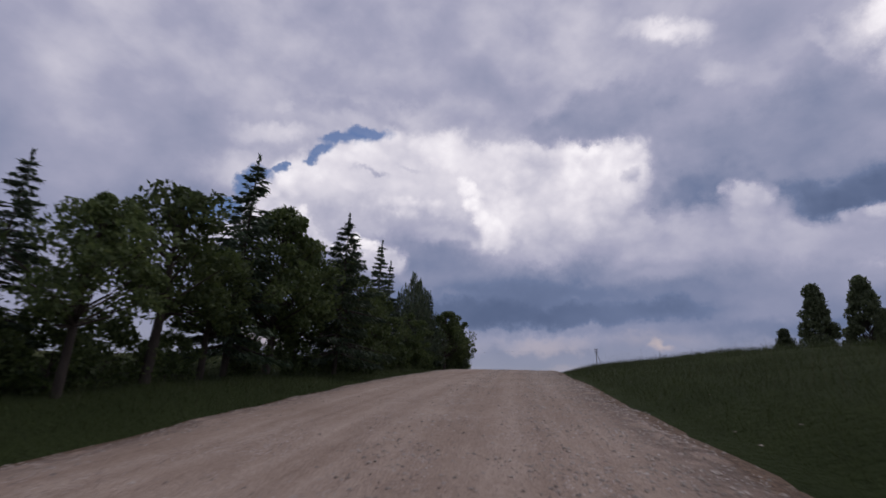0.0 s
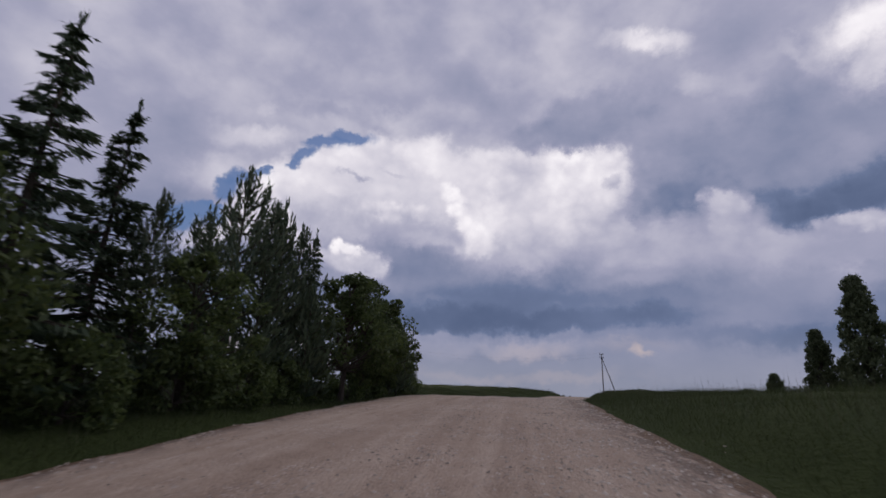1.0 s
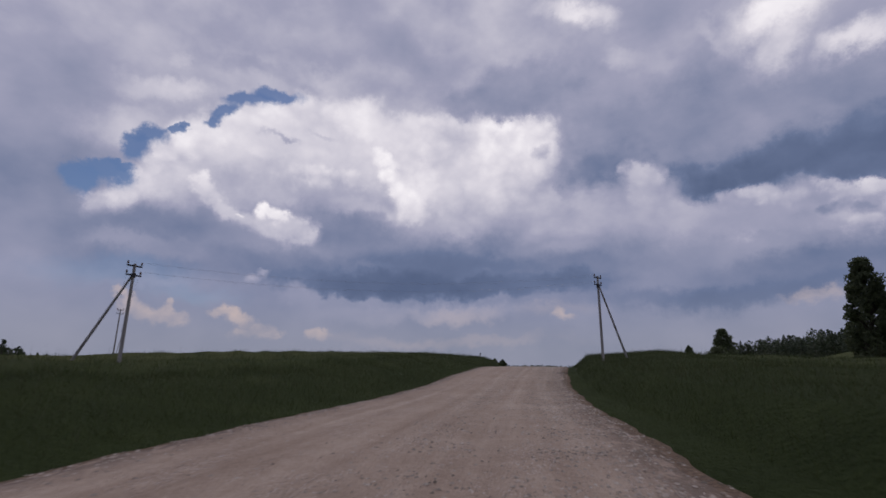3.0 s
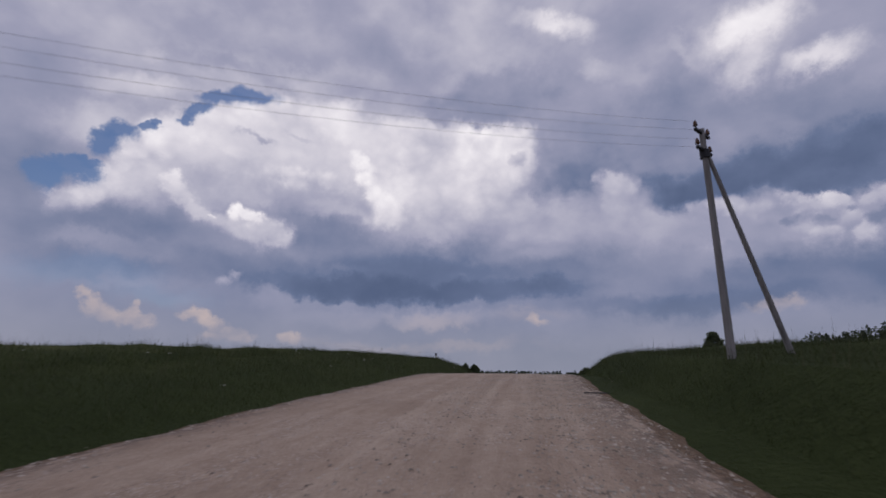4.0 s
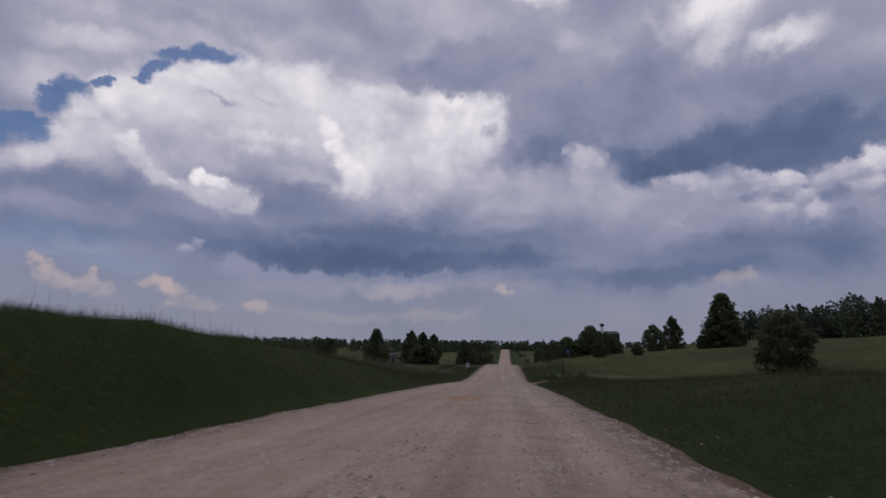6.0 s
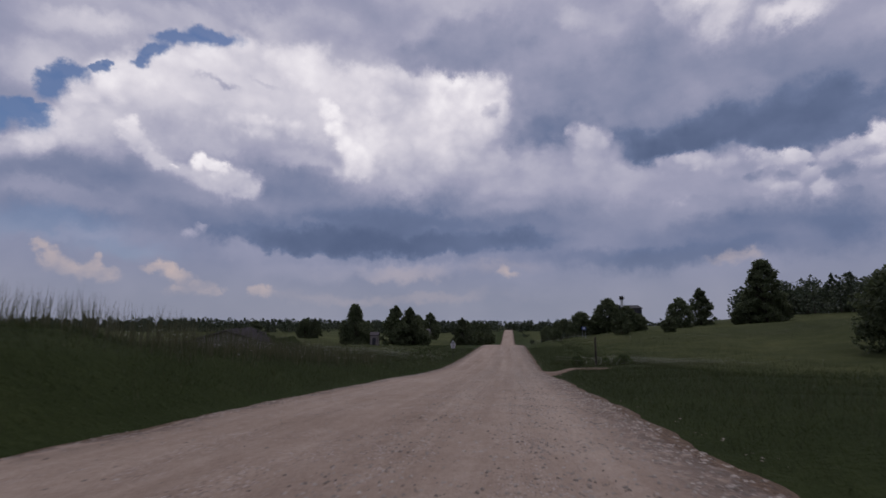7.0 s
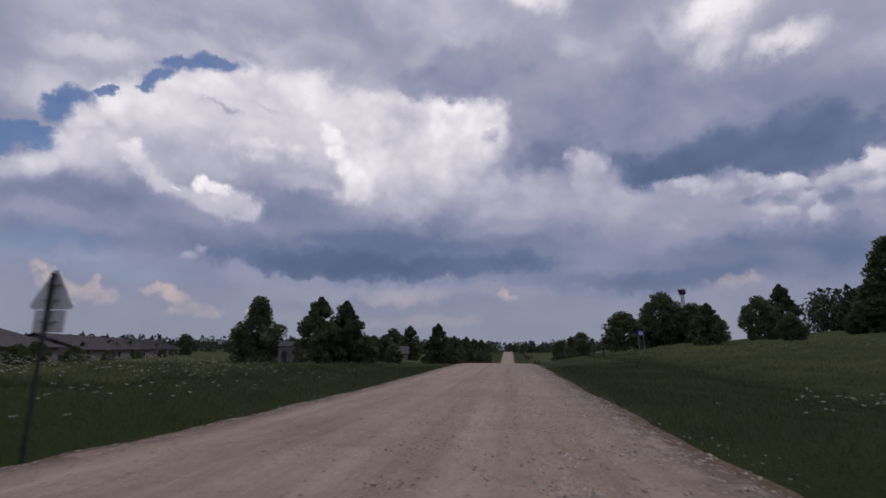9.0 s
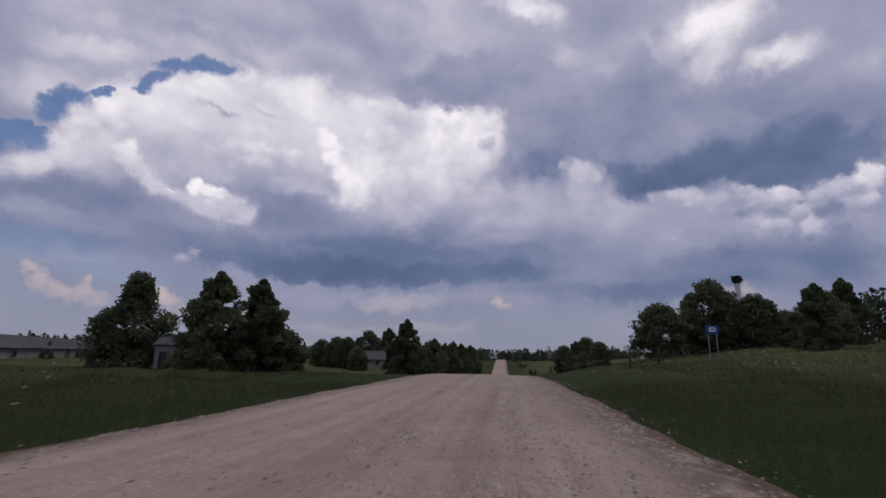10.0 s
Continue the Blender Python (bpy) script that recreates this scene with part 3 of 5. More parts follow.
# ---- materials ----
def material(name):
    m = bpy.data.materials.new(name)
    m.use_nodes = True
    t = m.node_tree
    b = t.nodes["Principled BSDF"]
    b.inputs["Specular IOR Level"].default_value = 0.25
    return m, t, b


def bump(t, b, value, strength=0.4, depth=0.02):
    n = t.nodes.new("ShaderNodeBump")
    n.inputs["Strength"].default_value, n.inputs["Distance"].default_value = strength, depth
    wire(t, value, n.inputs["Height"])
    wire(t, n.outputs[0], b.inputs["Normal"])


def plain(name, dark, light, scale=6.0, rough=0.8, metal=0.0, relief=0.3, depth=0.01, stretch=(1, 1, 1), detail=6.0):
    """Two tones of one surface, mottled at a coarse and a fine scale."""
    m, t, b = material(name)
    c = t.nodes.new("ShaderNodeTexCoord")
    at = vec_node(t, "MULTIPLY", c.outputs["Object"], stretch)
    n1, n2 = noise_node(t, at, scale, detail, 0.6), noise_node(t, at, scale * 9, 3.0, 0.6)
    f = math_node(t, "ADD", math_node(t, "MULTIPLY", n1.outputs["Fac"], 0.65), math_node(t, "MULTIPLY", n2.outputs["Fac"], 0.35))
    wire(t, ramp_node(t, f, [(0.32, dark), (0.68, light)]), b.inputs["Base Color"])
    b.inputs["Roughness"].default_value, b.inputs["Metallic"].default_value = rough, metal
    bump(t, b, f, relief, depth)
    return m


def leafy(name, dark, light, through_light=0.35, gold=None):
    """Leaves: each one its own tone, some light coming through."""
    m, t, b = material(name)
    geo = t.nodes.new("ShaderNodeNewGeometry")
    info = t.nodes.new("ShaderNodeObjectInfo")
    c = t.nodes.new("ShaderNodeTexCoord")
    n = noise_node(t, c.outputs["Object"], 0.7, 3.0)
    f = math_node(t, "ADD", math_node(t, "MULTIPLY", geo.outputs["Random Per Island"], 0.6), math_node(t, "MULTIPLY", n.outputs["Fac"], 0.4))
    col = ramp_node(t, f, [(0.15, dark), (0.75, light)] + ([(0.97, gold)] if gold else []))
    shift = range_node(t, info.outputs["Random"], 0.0, 1.0, 0.8, 1.2, smooth=False)
    col = vec_node(t, "SCALE", col)
    wire(t, shift, col.node.inputs["Scale"])
    wire(t, col, b.inputs["Base Color"])
    b.inputs["Roughness"].default_value = 0.6
    glow = t.nodes.new("ShaderNodeBsdfTranslucent")
    wire(t, col, glow.inputs["Color"])
    mix = t.nodes.new("ShaderNodeMixShader")
    mix.inputs[0].default_value = through_light
    wire(t, b.outputs[0], mix.inputs[1])
    wire(t, glow.outputs[0], mix.inputs[2])
    wire(t, mix.outputs[0], t.nodes["Material Output"].inputs["Surface"])
    return m


def gravel_material():
    """Pale pinkish crushed limestone: wheel tracks along it, loose stones, damp and ochre patches."""
    m, t, b = material("gravel")
    uv = t.nodes.new("ShaderNodeUVMap").outputs[0]
    c = t.nodes.new("ShaderNodeTexCoord").outputs["Object"]
    sep_uv = t.nodes.new("ShaderNodeSeparateXYZ")
    wire(t, uv, sep_uv.inputs[0])
    tracks = noise_node(t, vec_node(t, "MULTIPLY", uv, (1.0, 0.018, 1)), 1.5, 4.0, 0.6)
    blot = noise_node(t, c, 0.35, 5.0, 0.6)
    fine = noise_node(t, c, 14.0, 5.0, 0.7)
    vor = t.nodes.new("ShaderNodeTexVoronoi")
    wire(t, c, vor.inputs["Vector"])
    vor.inputs["Scale"].default_value = 26.0
    clod = noise_node(t, vec_node(t, "MULTIPLY", uv, (1.0, 0.55, 1)), 3.2, 6.0, 0.65)
    f = math_node(t, "ADD", math_node(t, "MULTIPLY", tracks.outputs["Fac"], 0.38), math_node(t, "MULTIPLY", blot.outputs["Fac"], 0.2))
    f = math_node(t, "ADD", f, math_node(t, "MULTIPLY", clod.outputs["Fac"], 0.2))
    f = math_node(t, "ADD", f, math_node(t, "MULTIPLY", fine.outputs["Fac"], 0.22))
    col = ramp_node(t, f, [(0.35, (0.225, 0.156, 0.114)), (0.5, (0.368, 0.276, 0.212)), (0.65, (0.510, 0.404, 0.322))])
    speck = range_node(t, noise_node(t, c, 9.0, 3.0, 0.8).outputs["Fac"], 0.60, 0.72)
    col = mix_node(t, math_node(t, "MULTIPLY", speck, 0.35), col, (0.17, 0.14, 0.13, 1), colour=True)
    # scattered stones, thick in some places and swept away in others
    cell = t.nodes.new("ShaderNodeSeparateColor")
    wire(t, vor.outputs["Color"], cell.inputs[0])
    heap = range_node(t, noise_node(t, vec_node(t, "MULTIPLY", uv, (1.0, 0.35, 1)), 1.1, 4.0, 0.6).outputs["Fac"], 0.45, 0.62)
    body = range_node(t, vor.outputs["Distance"], 0.5, 0.35)
    pale = math_node(t, "MULTIPLY", math_node(t, "MULTIPLY", math_node(t, "GREATER_THAN", cell.outputs[0], 0.72), body), heap)
    col = mix_node(t, math_node(t, "MULTIPLY", pale, 0.7), col, (0.56, 0.49, 0.45, 1), colour=True)
    dark = math_node(t, "MULTIPLY", math_node(t, "MULTIPLY", math_node(t, "GREATER_THAN", cell.outputs[1], 0.70), body), heap)
    col = mix_node(t, math_node(t, "MULTIPLY", dark, 0.65), col, (0.12, 0.095, 0.085, 1), colour=True)
    # soil and old grass creep in along both edges
    rim = math_node(t, "ADD", range_node(t, sep_uv.outputs[0], 2.3, 3.5), range_node(t, sep_uv.outputs[0], -3.6, -4.5))
    rim = math_node(t, "MULTIPLY", rim, range_node(t, clod.outputs["Fac"], 0.36, 0.56))
    col = mix_node(t, math_node(t, "MULTIPLY", rim, 0.85), col, (0.115, 0.082, 0.064, 1), colour=True)
    # bare brown soil right at the edges, breaking up where gravel washes over it
    bank = math_node(t, "ADD", range_node(t, sep_uv.outputs[0], 3.1, 3.8), range_node(t, sep_uv.outputs[0], -4.2, -4.7))
    ragged = noise_node(t, uv, 2.3, 6.0, 0.7)
    bank = range_node(t, math_node(t, "ADD", bank, math_node(t, "SUBTRACT", ragged.outputs["Fac"], 0.5)), 0.35, 0.62)
    soil = ramp_node(t, fine.outputs["Fac"], [(0.35, (0.060, 0.042, 0.028)), (0.55, (0.150, 0.092, 0.056)), (0.7, (0.26, 0.18, 0.12))])
    col = mix_node(t, math_node(t, "MULTIPLY", bank, 0.9), col, soil, colour=True)
    # a spill of ochre sand
    d = vec_node(t, "DIVIDE", vec_node(t, "SUBTRACT", uv, (-0.6, 156.0, 0)), (1.0, 3.4, 1))
    spill = range_node(t, math_node(t, "ADD", vec_node(t, "LENGTH", d), math_node(t, "MULTIPLY", blot.outputs["Fac"], 0.9)), 1.5, 0.7)
    col = mix_node(t, math_node(t, "MULTIPLY", spill, 0.8), col, (0.36, 0.20, 0.09, 1), colour=True)
    wire(t, col, b.inputs["Base Color"])
    b.inputs["Roughness"].default_value = 0.9
    h = math_node(t, "ADD", math_node(t, "MULTIPLY", vor.outputs["Distance"], -0.5), math_node(t, "MULTIPLY", fine.outputs["Fac"], 1.0))
    h = math_node(t, "ADD", h, math_node(t, "MULTIPLY", clod.outputs["Fac"], 1.2))
    bump(t, b, h, 0.8, 0.04)
    return m


def meadow_material():
    m, t, b = material("meadow")
    c = t.nodes.new("ShaderNodeTexCoord").outputs["Object"]
    big, mid = noise_node(t, c, 0.03, 5.0, 0.6), noise_node(t, c, 0.35, 6.0, 0.65)
    fine = noise_node(t, vec_node(t, "MULTIPLY", c, (1, 1, 0.3)), 7.0, 4.0, 0.7)
    f = math_node(t, "ADD", math_node(t, "MULTIPLY", big.outputs["Fac"], 0.45), math_node(t, "MULTIPLY", mid.outputs["Fac"], 0.3))
    f = math_node(t, "ADD", f, math_node(t, "MULTIPLY", fine.outputs["Fac"], 0.25))
    col = ramp_node(t, f, [(0.36, (0.042, 0.051, 0.020)), (0.5, (0.070, 0.081, 0.031)), (0.64, (0.125, 0.128, 0.052))])
    # lush dark verge beside the road, paler hay meadow beyond
    uv = t.nodes.new("ShaderNodeSeparateXYZ")
    wire(t, t.nodes.new("ShaderNodeUVMap").outputs[0], uv.inputs[0])
    out = math_node(t, "ADD", math_node(t, "ABSOLUTE", uv.outputs[0]), math_node(t, "MULTIPLY", math_node(t, "SUBTRACT", mid.outputs["Fac"], 0.5), 14.0))
    verge_col = ramp_node(t, f, [(0.36, (0.026, 0.037, 0.013)), (0.5, (0.037, 0.050, 0.017)), (0.64, (0.054, 0.068, 0.024))])
    col = mix_node(t, range_node(t, out, 5.0, 26.0), verge_col, col, colour=True)
    wire(t, col, b.inputs["Base Color"])
    b.inputs["Roughness"].default_value = 0.95
    b.inputs["Specular IOR Level"].default_value = 0.05
    bump(t, b, math_node(t, "ADD", fine.outputs["Fac"], mid.outputs["Fac"]), 0.8, 0.25)
    return m


M_GRAVEL = gravel_material()
M_MEADOW = meadow_material()
M_DIRT = plain("sandy_soil", (0.10, 0.066, 0.046), (0.30, 0.215, 0.155), 1.6, 0.95, 0, 0.5, 0.04)
M_STONE = leafy("loose_stone", (0.105, 0.078, 0.060), (0.46, 0.385, 0.325), 0.0, (0.54, 0.47, 0.41))
M_GRASS = leafy("grass_blade", (0.036, 0.048, 0.017), (0.058, 0.071, 0.025), 0.4, (0.085, 0.085, 0.036))
M_HAY = leafy("meadow_blade", (0.046, 0.064, 0.023), (0.072, 0.091, 0.033), 0.45, (0.115, 0.112, 0.052))
M_STEM = leafy("dry_stem", (0.075, 0.082, 0.040), (0.13, 0.125, 0.068), 0.3)
M_FLOWER = plain("white_flower", (0.30, 0.31, 0.26), (0.50, 0.50, 0.45), 20.0)
M_BROAD = leafy("broad_leaf", (0.046, 0.068, 0.026), (0.115, 0.150, 0.050), 0.4, (0.15, 0.165, 0.06))
# broad leaf for the field trees, lightened and greyed to imitate haze
M_FIELD_HAZE = leafy("hazed_field_leaf", (0.068, 0.086, 0.046), (0.140, 0.165, 0.080), 0.4, (0.18, 0.19, 0.10))
M_SPRUCE = leafy("spruce_needle", (0.032, 0.052, 0.032), (0.080, 0.112, 0.058), 0.3)
M_PINE = leafy("pine_needle", (0.038, 0.058, 0.036), (0.095, 0.120, 0.066), 0.3, (0.15, 0.13, 0.08))
M_FAR = leafy("far_leaf", (0.042, 0.058, 0.036), (0.090, 0.110, 0.062), 0.3)
M_BARK = plain("bark", (0.030, 0.024, 0.019), (0.095, 0.078, 0.062), 5.0, 0.95, 0, 0.8, 0.03, (1, 1, 0.25))
M_POLE = plain("grey_weathered_timber", (0.17, 0.16, 0.15), (0.36, 0.34, 0.32), 3.0, 0.9, 0, 0.4, 0.01, (1, 1, 0.1))
M_METAL = plain("galvanised_steel", (0.30, 0.31, 0.32), (0.48, 0.49, 0.50), 5.0, 0.5, 0.7)
M_DARK = plain("dark_iron", (0.02, 0.02, 0.022), (0.06, 0.06, 0.062), 5.0, 0.6, 0.3)
M_GLASSY = plain("brown_porcelain", (0.07, 0.035, 0.02), (0.14, 0.07, 0.04), 5.0, 0.25)
M_WIRE = plain("aluminium_wire", (0.20, 0.20, 0.21), (0.34, 0.34, 0.35), 5.0, 0.5, 0.6)
M_SIGN = plain("sign_back", (0.48, 0.49, 0.50), (0.66, 0.67, 0.68), 3.0, 0.5, 0.3)
M_BLUE = plain("blue_sign_face", (0.02, 0.06, 0.26), (0.03, 0.09, 0.34), 3.0, 0.4)
M_WHITE = plain("white_paint", (0.62, 0.62, 0.60), (0.80, 0.80, 0.78), 3.0, 0.6)
M_BLACK = plain("black_paint", (0.015, 0.015, 0.016), (0.04, 0.04, 0.042), 3.0, 0.6)
M_ROOF = plain("grey_cement_roof", (0.085, 0.075, 0.078), (0.15, 0.13, 0.135), 0.6, 0.9, 0, 0.3, 0.02)
M_BRICKWALL = plain("pale_silicate_wall", (0.16, 0.14, 0.135), (0.28, 0.25, 0.24), 1.2, 0.9, 0, 0.3, 0.02)
M_DARKWALL = plain("tarred_boards", (0.025, 0.026, 0.030), (0.07, 0.07, 0.075), 1.5, 0.85, 0, 0.4, 0.02, (1, 1, 0.2))
M_PANE = plain("dark_window_glass", (0.02, 0.025, 0.03), (0.05, 0.06, 0.07), 1.0, 0.1)
M_REDROOF = plain("rusty_red_roof", (0.14, 0.06, 0.045), (0.26, 0.12, 0.09), 0.8, 0.8)


# ---- mesh helpers ----
def mesh_of(name, verts, faces, mat):
    """A mesh from arrays: faces all of one length."""
    verts, faces = np.asarray(verts, dtype=np.float32), np.asarray(faces, dtype=np.int32)
    me = bpy.data.meshes.new(name)
    n, k = faces.shape
    me.vertices.add(len(verts))
    me.vertices.foreach_set("co", verts.ravel())
    me.loops.add(n * k)
    me.loops.foreach_set("vertex_index", faces.ravel())
    me.polygons.add(n)
    me.polygons.foreach_set("loop_start", np.arange(0, n * k, k, dtype=np.int32))
    me.update(calc_edges=True)
    me.materials.append(mat)
    return me


def part(name, bm, mat, parent, label=""):
    """One mesh object under a thing or a part; bm is a bmesh or ready mesh data."""
    if isinstance(bm, bmesh.types.BMesh):
        me = bpy.data.meshes.new(name)
        bm.to_mesh(me)
        bm.free()
        me.materials.append(mat)
    else:
        me = bm
    ob = new(name, me)
    ob.parent = parent
    return tagged(ob, label)


def thing(name, label, category, m=None, group="", kind=""):
    ob = new(name)
    ob.empty_display_size = 0.2
    if m is not None:
        ob.matrix_basis = m
    return tagged(ob, label, category, group, kind)


def box(bm, size, at=(0, 0, 0), turn=None, bevel=0.0):
    m = Matrix.Translation(at) @ (turn if turn is not None else Matrix()) @ Matrix.Diagonal((*size, 1))
    made = bmesh.ops.create_cube(bm, size=1, matrix=m)["verts"]
    if bevel:
        edges = list({e for v in made for e in v.link_edges})
        bmesh.ops.bevel(bm, geom=edges, offset=bevel, segments=1, affect="EDGES")
    return bm


def rod(bm, a, b, ra, rb, sides=8):
    a, b = Vector(a), Vector(b)
    m = Matrix.Translation((a + b) / 2) @ (b - a).to_track_quat("Z", "Y").to_matrix().to_4x4()
    bmesh.ops.create_cone(bm, cap_ends=True, segments=sides, radius1=ra, radius2=rb, depth=(b - a).length, matrix=m)
    return bm


def rods_mesh(name, segs, mat, sides=6):
    """Many tapered rods in one mesh, for limbs and stems: rows of (a, b, ra, rb)."""
    verts, faces = [], []
    for a, b, ra, rb in segs:
        a, b = Vector(a), Vector(b)
        d = (b - a).normalized()
        s = d.orthogonal().normalized()
        u = d.cross(s)
        k = len(verts)
        for p, r in ((a, ra), (b, rb)):
            for i in range(sides):
                g = 2 * math.pi * i / sides
                verts.append(p + (s * math.cos(g) + u * math.sin(g)) * r)
        for i in range(sides):
            j = (i + 1) % sides
            faces.append((k + i, k + j, k + sides + j, k + sides + i))
    return mesh_of(name, np.array([tuple(v) for v in verts]), faces, mat)


# ---- ground ----
#   how high the land lies beside the road; stations along it, then out from its middle
LAND_Y = [-40, 0, 30, 60, 90, 118, 135, 150, 170, 183, 217, 268, 330, 400, 455, 510, 620, 900]
LEFT_U = [-7.5, -14, -30, -80, -250]
LEFT_Z = [[-3.8, -3.2, -2.8, -2.5, -2], [-0.2, 0.5, 0.8, 1.2, 1.3], [2.6, 3.2, 3.3, 3.6, 3.4], [3.5, 3.7, 3.8, 4.0, 3.9], [3.7, 4.4, 4.6, 4.3, 3.9],
          [5.5, 6.1, 6.3, 5.4, 4.6], [6.2, 6.8, 6.9, 5.5, 4.5], [5.7, 6.3, 6.4, 5.5, 4.3], [3.5, 4.8, 5.2, 4.8, 3.5], [2.2, 2.8, 3.2, 3.2, 2.4], [0.2, 0.4, 0.3, 0.3, 0.3],
          [-0.1, -0.2, -0.2, -0.1, 0], [-3.4, -2.8, -1.6, -0.8, 0], [-6.3, -5.6, -3.4, -1.5, -0.4], [-7.0, -6.2, -4.0, -1.8, -0.4], [-5.3, -4.7, -3.2, -1.5, -0.3], [-1.0, -1.0, -0.8, -0.5, 0], [-2, -2, -2, -2, -2]]
RIGHT_U = [5.6, 10, 25, 45, 100, 250]
RIGHT_Z = [[-3.5, -3, -2.8, -2.4, -1, 1], [0.1, 0.6, 0.9, 1.2, 2.5, 5], [2.7, 3.2, 3.4, 3.5, 4.5, 7], [3.7, 4.0, 4.2, 4.5, 5.7, 9], [4.5, 5.0, 5.0, 5.2, 9.5, 14],
           [6.0, 6.3, 5.7, 5.3, 12, 16], [4.7, 5.3, 5.0, 5.0, 13.5, 18], [3.7, 4.4, 4.6, 5, 14.5, 19], [2.6, 2.9, 2.7, 3.4, 16, 20], [1.8, 2.0, 1.6, 2.4, 16, 20], [0.1, 0.3, 0.4, 1.0, 15, 19],
           [0.3, 0.8, 2.5, 3.5, 9, 12], [-3.4, -2.2, 1.0, 3, 8.5, 11], [-6.3, -5.2, -2.2, 0.8, 7.5, 10], [-7.0, -6.2, -3.2, 0.2, 5, 8], [-5.3, -4.7, -2.6, 0, 4, 7], [-1.0, -0.9, -0.5, 0, 2, 4], [-2, -2, -2, -2, -2, -1]]


def land_table():
    us = np.array(LEFT_U[::-1] + [-5.2, 0, 4.2] + RIGHT_U, dtype=float)
    zr = road_z(np.array(LAND_Y, dtype=float))
    rows = []
    for i in range(len(LAND_Y)):
        rows.append(LEFT_Z[i][::-1] + [zr[i] - 0.12, zr[i] - 0.12, zr[i] - 0.12] + RIGHT_Z[i])
    return us, np.array(rows)


LAND_U, LAND_Z = land_table()
FINE_Z = np.stack([softened(LAND_Y, LAND_Z[:, j], 9)[1] for j in range(len(LAND_U))], 1)
# next to the gravel the verge follows the road itself
for j, u in enumerate(LAND_U):
    if abs(u) <= 5.25:
        FINE_Z[:, j] = SOFT_Z - 0.12


def land_u(u, y):
    """Height of the land u metres beside the road's middle."""
    u, y = np.atleast_1d(np.asarray(u, float)), np.atleast_1d(np.asarray(y, float))
    fy = np.clip(y - GRID_Y[0], 0, len(GRID_Y) - 1.001)
    iy = fy.astype(int)
    wy = fy - iy
    ju = np.clip(np.searchsorted(LAND_U, u) - 1, 0, len(LAND_U) - 2)
    wu = np.clip((u - LAND_U[ju]) / (LAND_U[ju + 1] - LAND_U[ju]), 0, 1)
    a = FINE_Z[iy, ju] * (1 - wu) + FINE_Z[iy, ju + 1] * wu
    b = FINE_Z[iy + 1, ju] * (1 - wu) + FINE_Z[iy + 1, ju + 1] * wu
    z = a * (1 - wy) + b * wy
    rough = np.clip((np.abs(u) - 5.2) / 6, 0, 1)
    return z + rough * (0.16 * np.sin(u * 0.61 + y * 0.23) * np.sin(y * 0.37 - u * 0.19) + 0.09 * np.sin(u * 1.7 + 2.1 * y * 0.6) + 0.35 * np.sin(y * 0.045 + 1.0) * np.sin(u * 0.06))


def land(x, y):
    return land_u(np.asarray(x, float) - road_x(y), y)


def ground_at(x, y):
    return float(land(x, y)[0])


def sheet(name, us, ys, height_of, mat, label, category):
    U, Yg = np.meshgrid(us, ys)
    X = U + road_x(Yg)
    Z = height_of(U.ravel(), Yg.ravel()).reshape(U.shape)
    verts = np.stack([X.ravel(), Yg.ravel(), Z.ravel()], 1)
    nu, ny = len(us), len(ys)
    i = np.arange(ny - 1)[:, None] * nu + np.arange(nu - 1)[None, :]
    faces = np.stack([i, i + 1, i + nu + 1, i + nu], -1).reshape(-1, 4)
    me = mesh_of(name, verts, faces, mat)
    uvl = me.uv_layers.new(name="UVMap")
    flat_uv = np.stack([U.ravel(), Yg.ravel()], 1)[faces.ravel()]
    uvl.data.foreach_set("uv", flat_uv.astype(np.float32).ravel())
    me.polygons.foreach_set("use_smooth", np.ones(len(faces), dtype=bool))
    return tagged(new(name, me), label, category, kind="structure")


ys = np.concatenate([np.arange(-80, 340, 1.0), np.arange(340, 700, 8.0), np.arange(700, 3150, 60.0)])
side = np.concatenate([np.arange(4.4, 16, 0.6), np.arange(16, 40, 2.0), np.arange(40, 130, 8.0), np.arange(130, 420, 40.0), [600, 1000, 1600, 2500]])
us = np.concatenate([-side[::-1], [-3.2, 0, 3.2], side])
sheet("ground", us, ys, land_u, M_MEADOW, "rolling green meadow with uneven turf", "meadow")


def road_height(u, y):
    z = road_z(y)
    crown = 0.06 * (1 - (u / 4.3) ** 2)
    ruts = -0.025 * (np.exp(-((u - 0.4) / 0.3) ** 2) + np.exp(-((u - 2.0) / 0.3) ** 2) + np.exp(-((u + 1.3) / 0.3) ** 2))
    lip = 0.05 * np.exp(-((past_edge(u, y) + 0.4) / 0.25) ** 2) * (0.5 + 0.5 * np.sin(y * 1.3) * np.sin(y * 0.37))
    return z + crown + ruts + lip + 0.012 * np.sin(y * 2.7 + 3 * u) * np.sin(u * 4.1 - y)


road_us = np.concatenate([[-1.13], np.linspace(-1, 1, 40), [1.13]])
road_ys = np.concatenate([np.arange(-79, 330, 0.5), np.arange(330, 760, 6.0)])


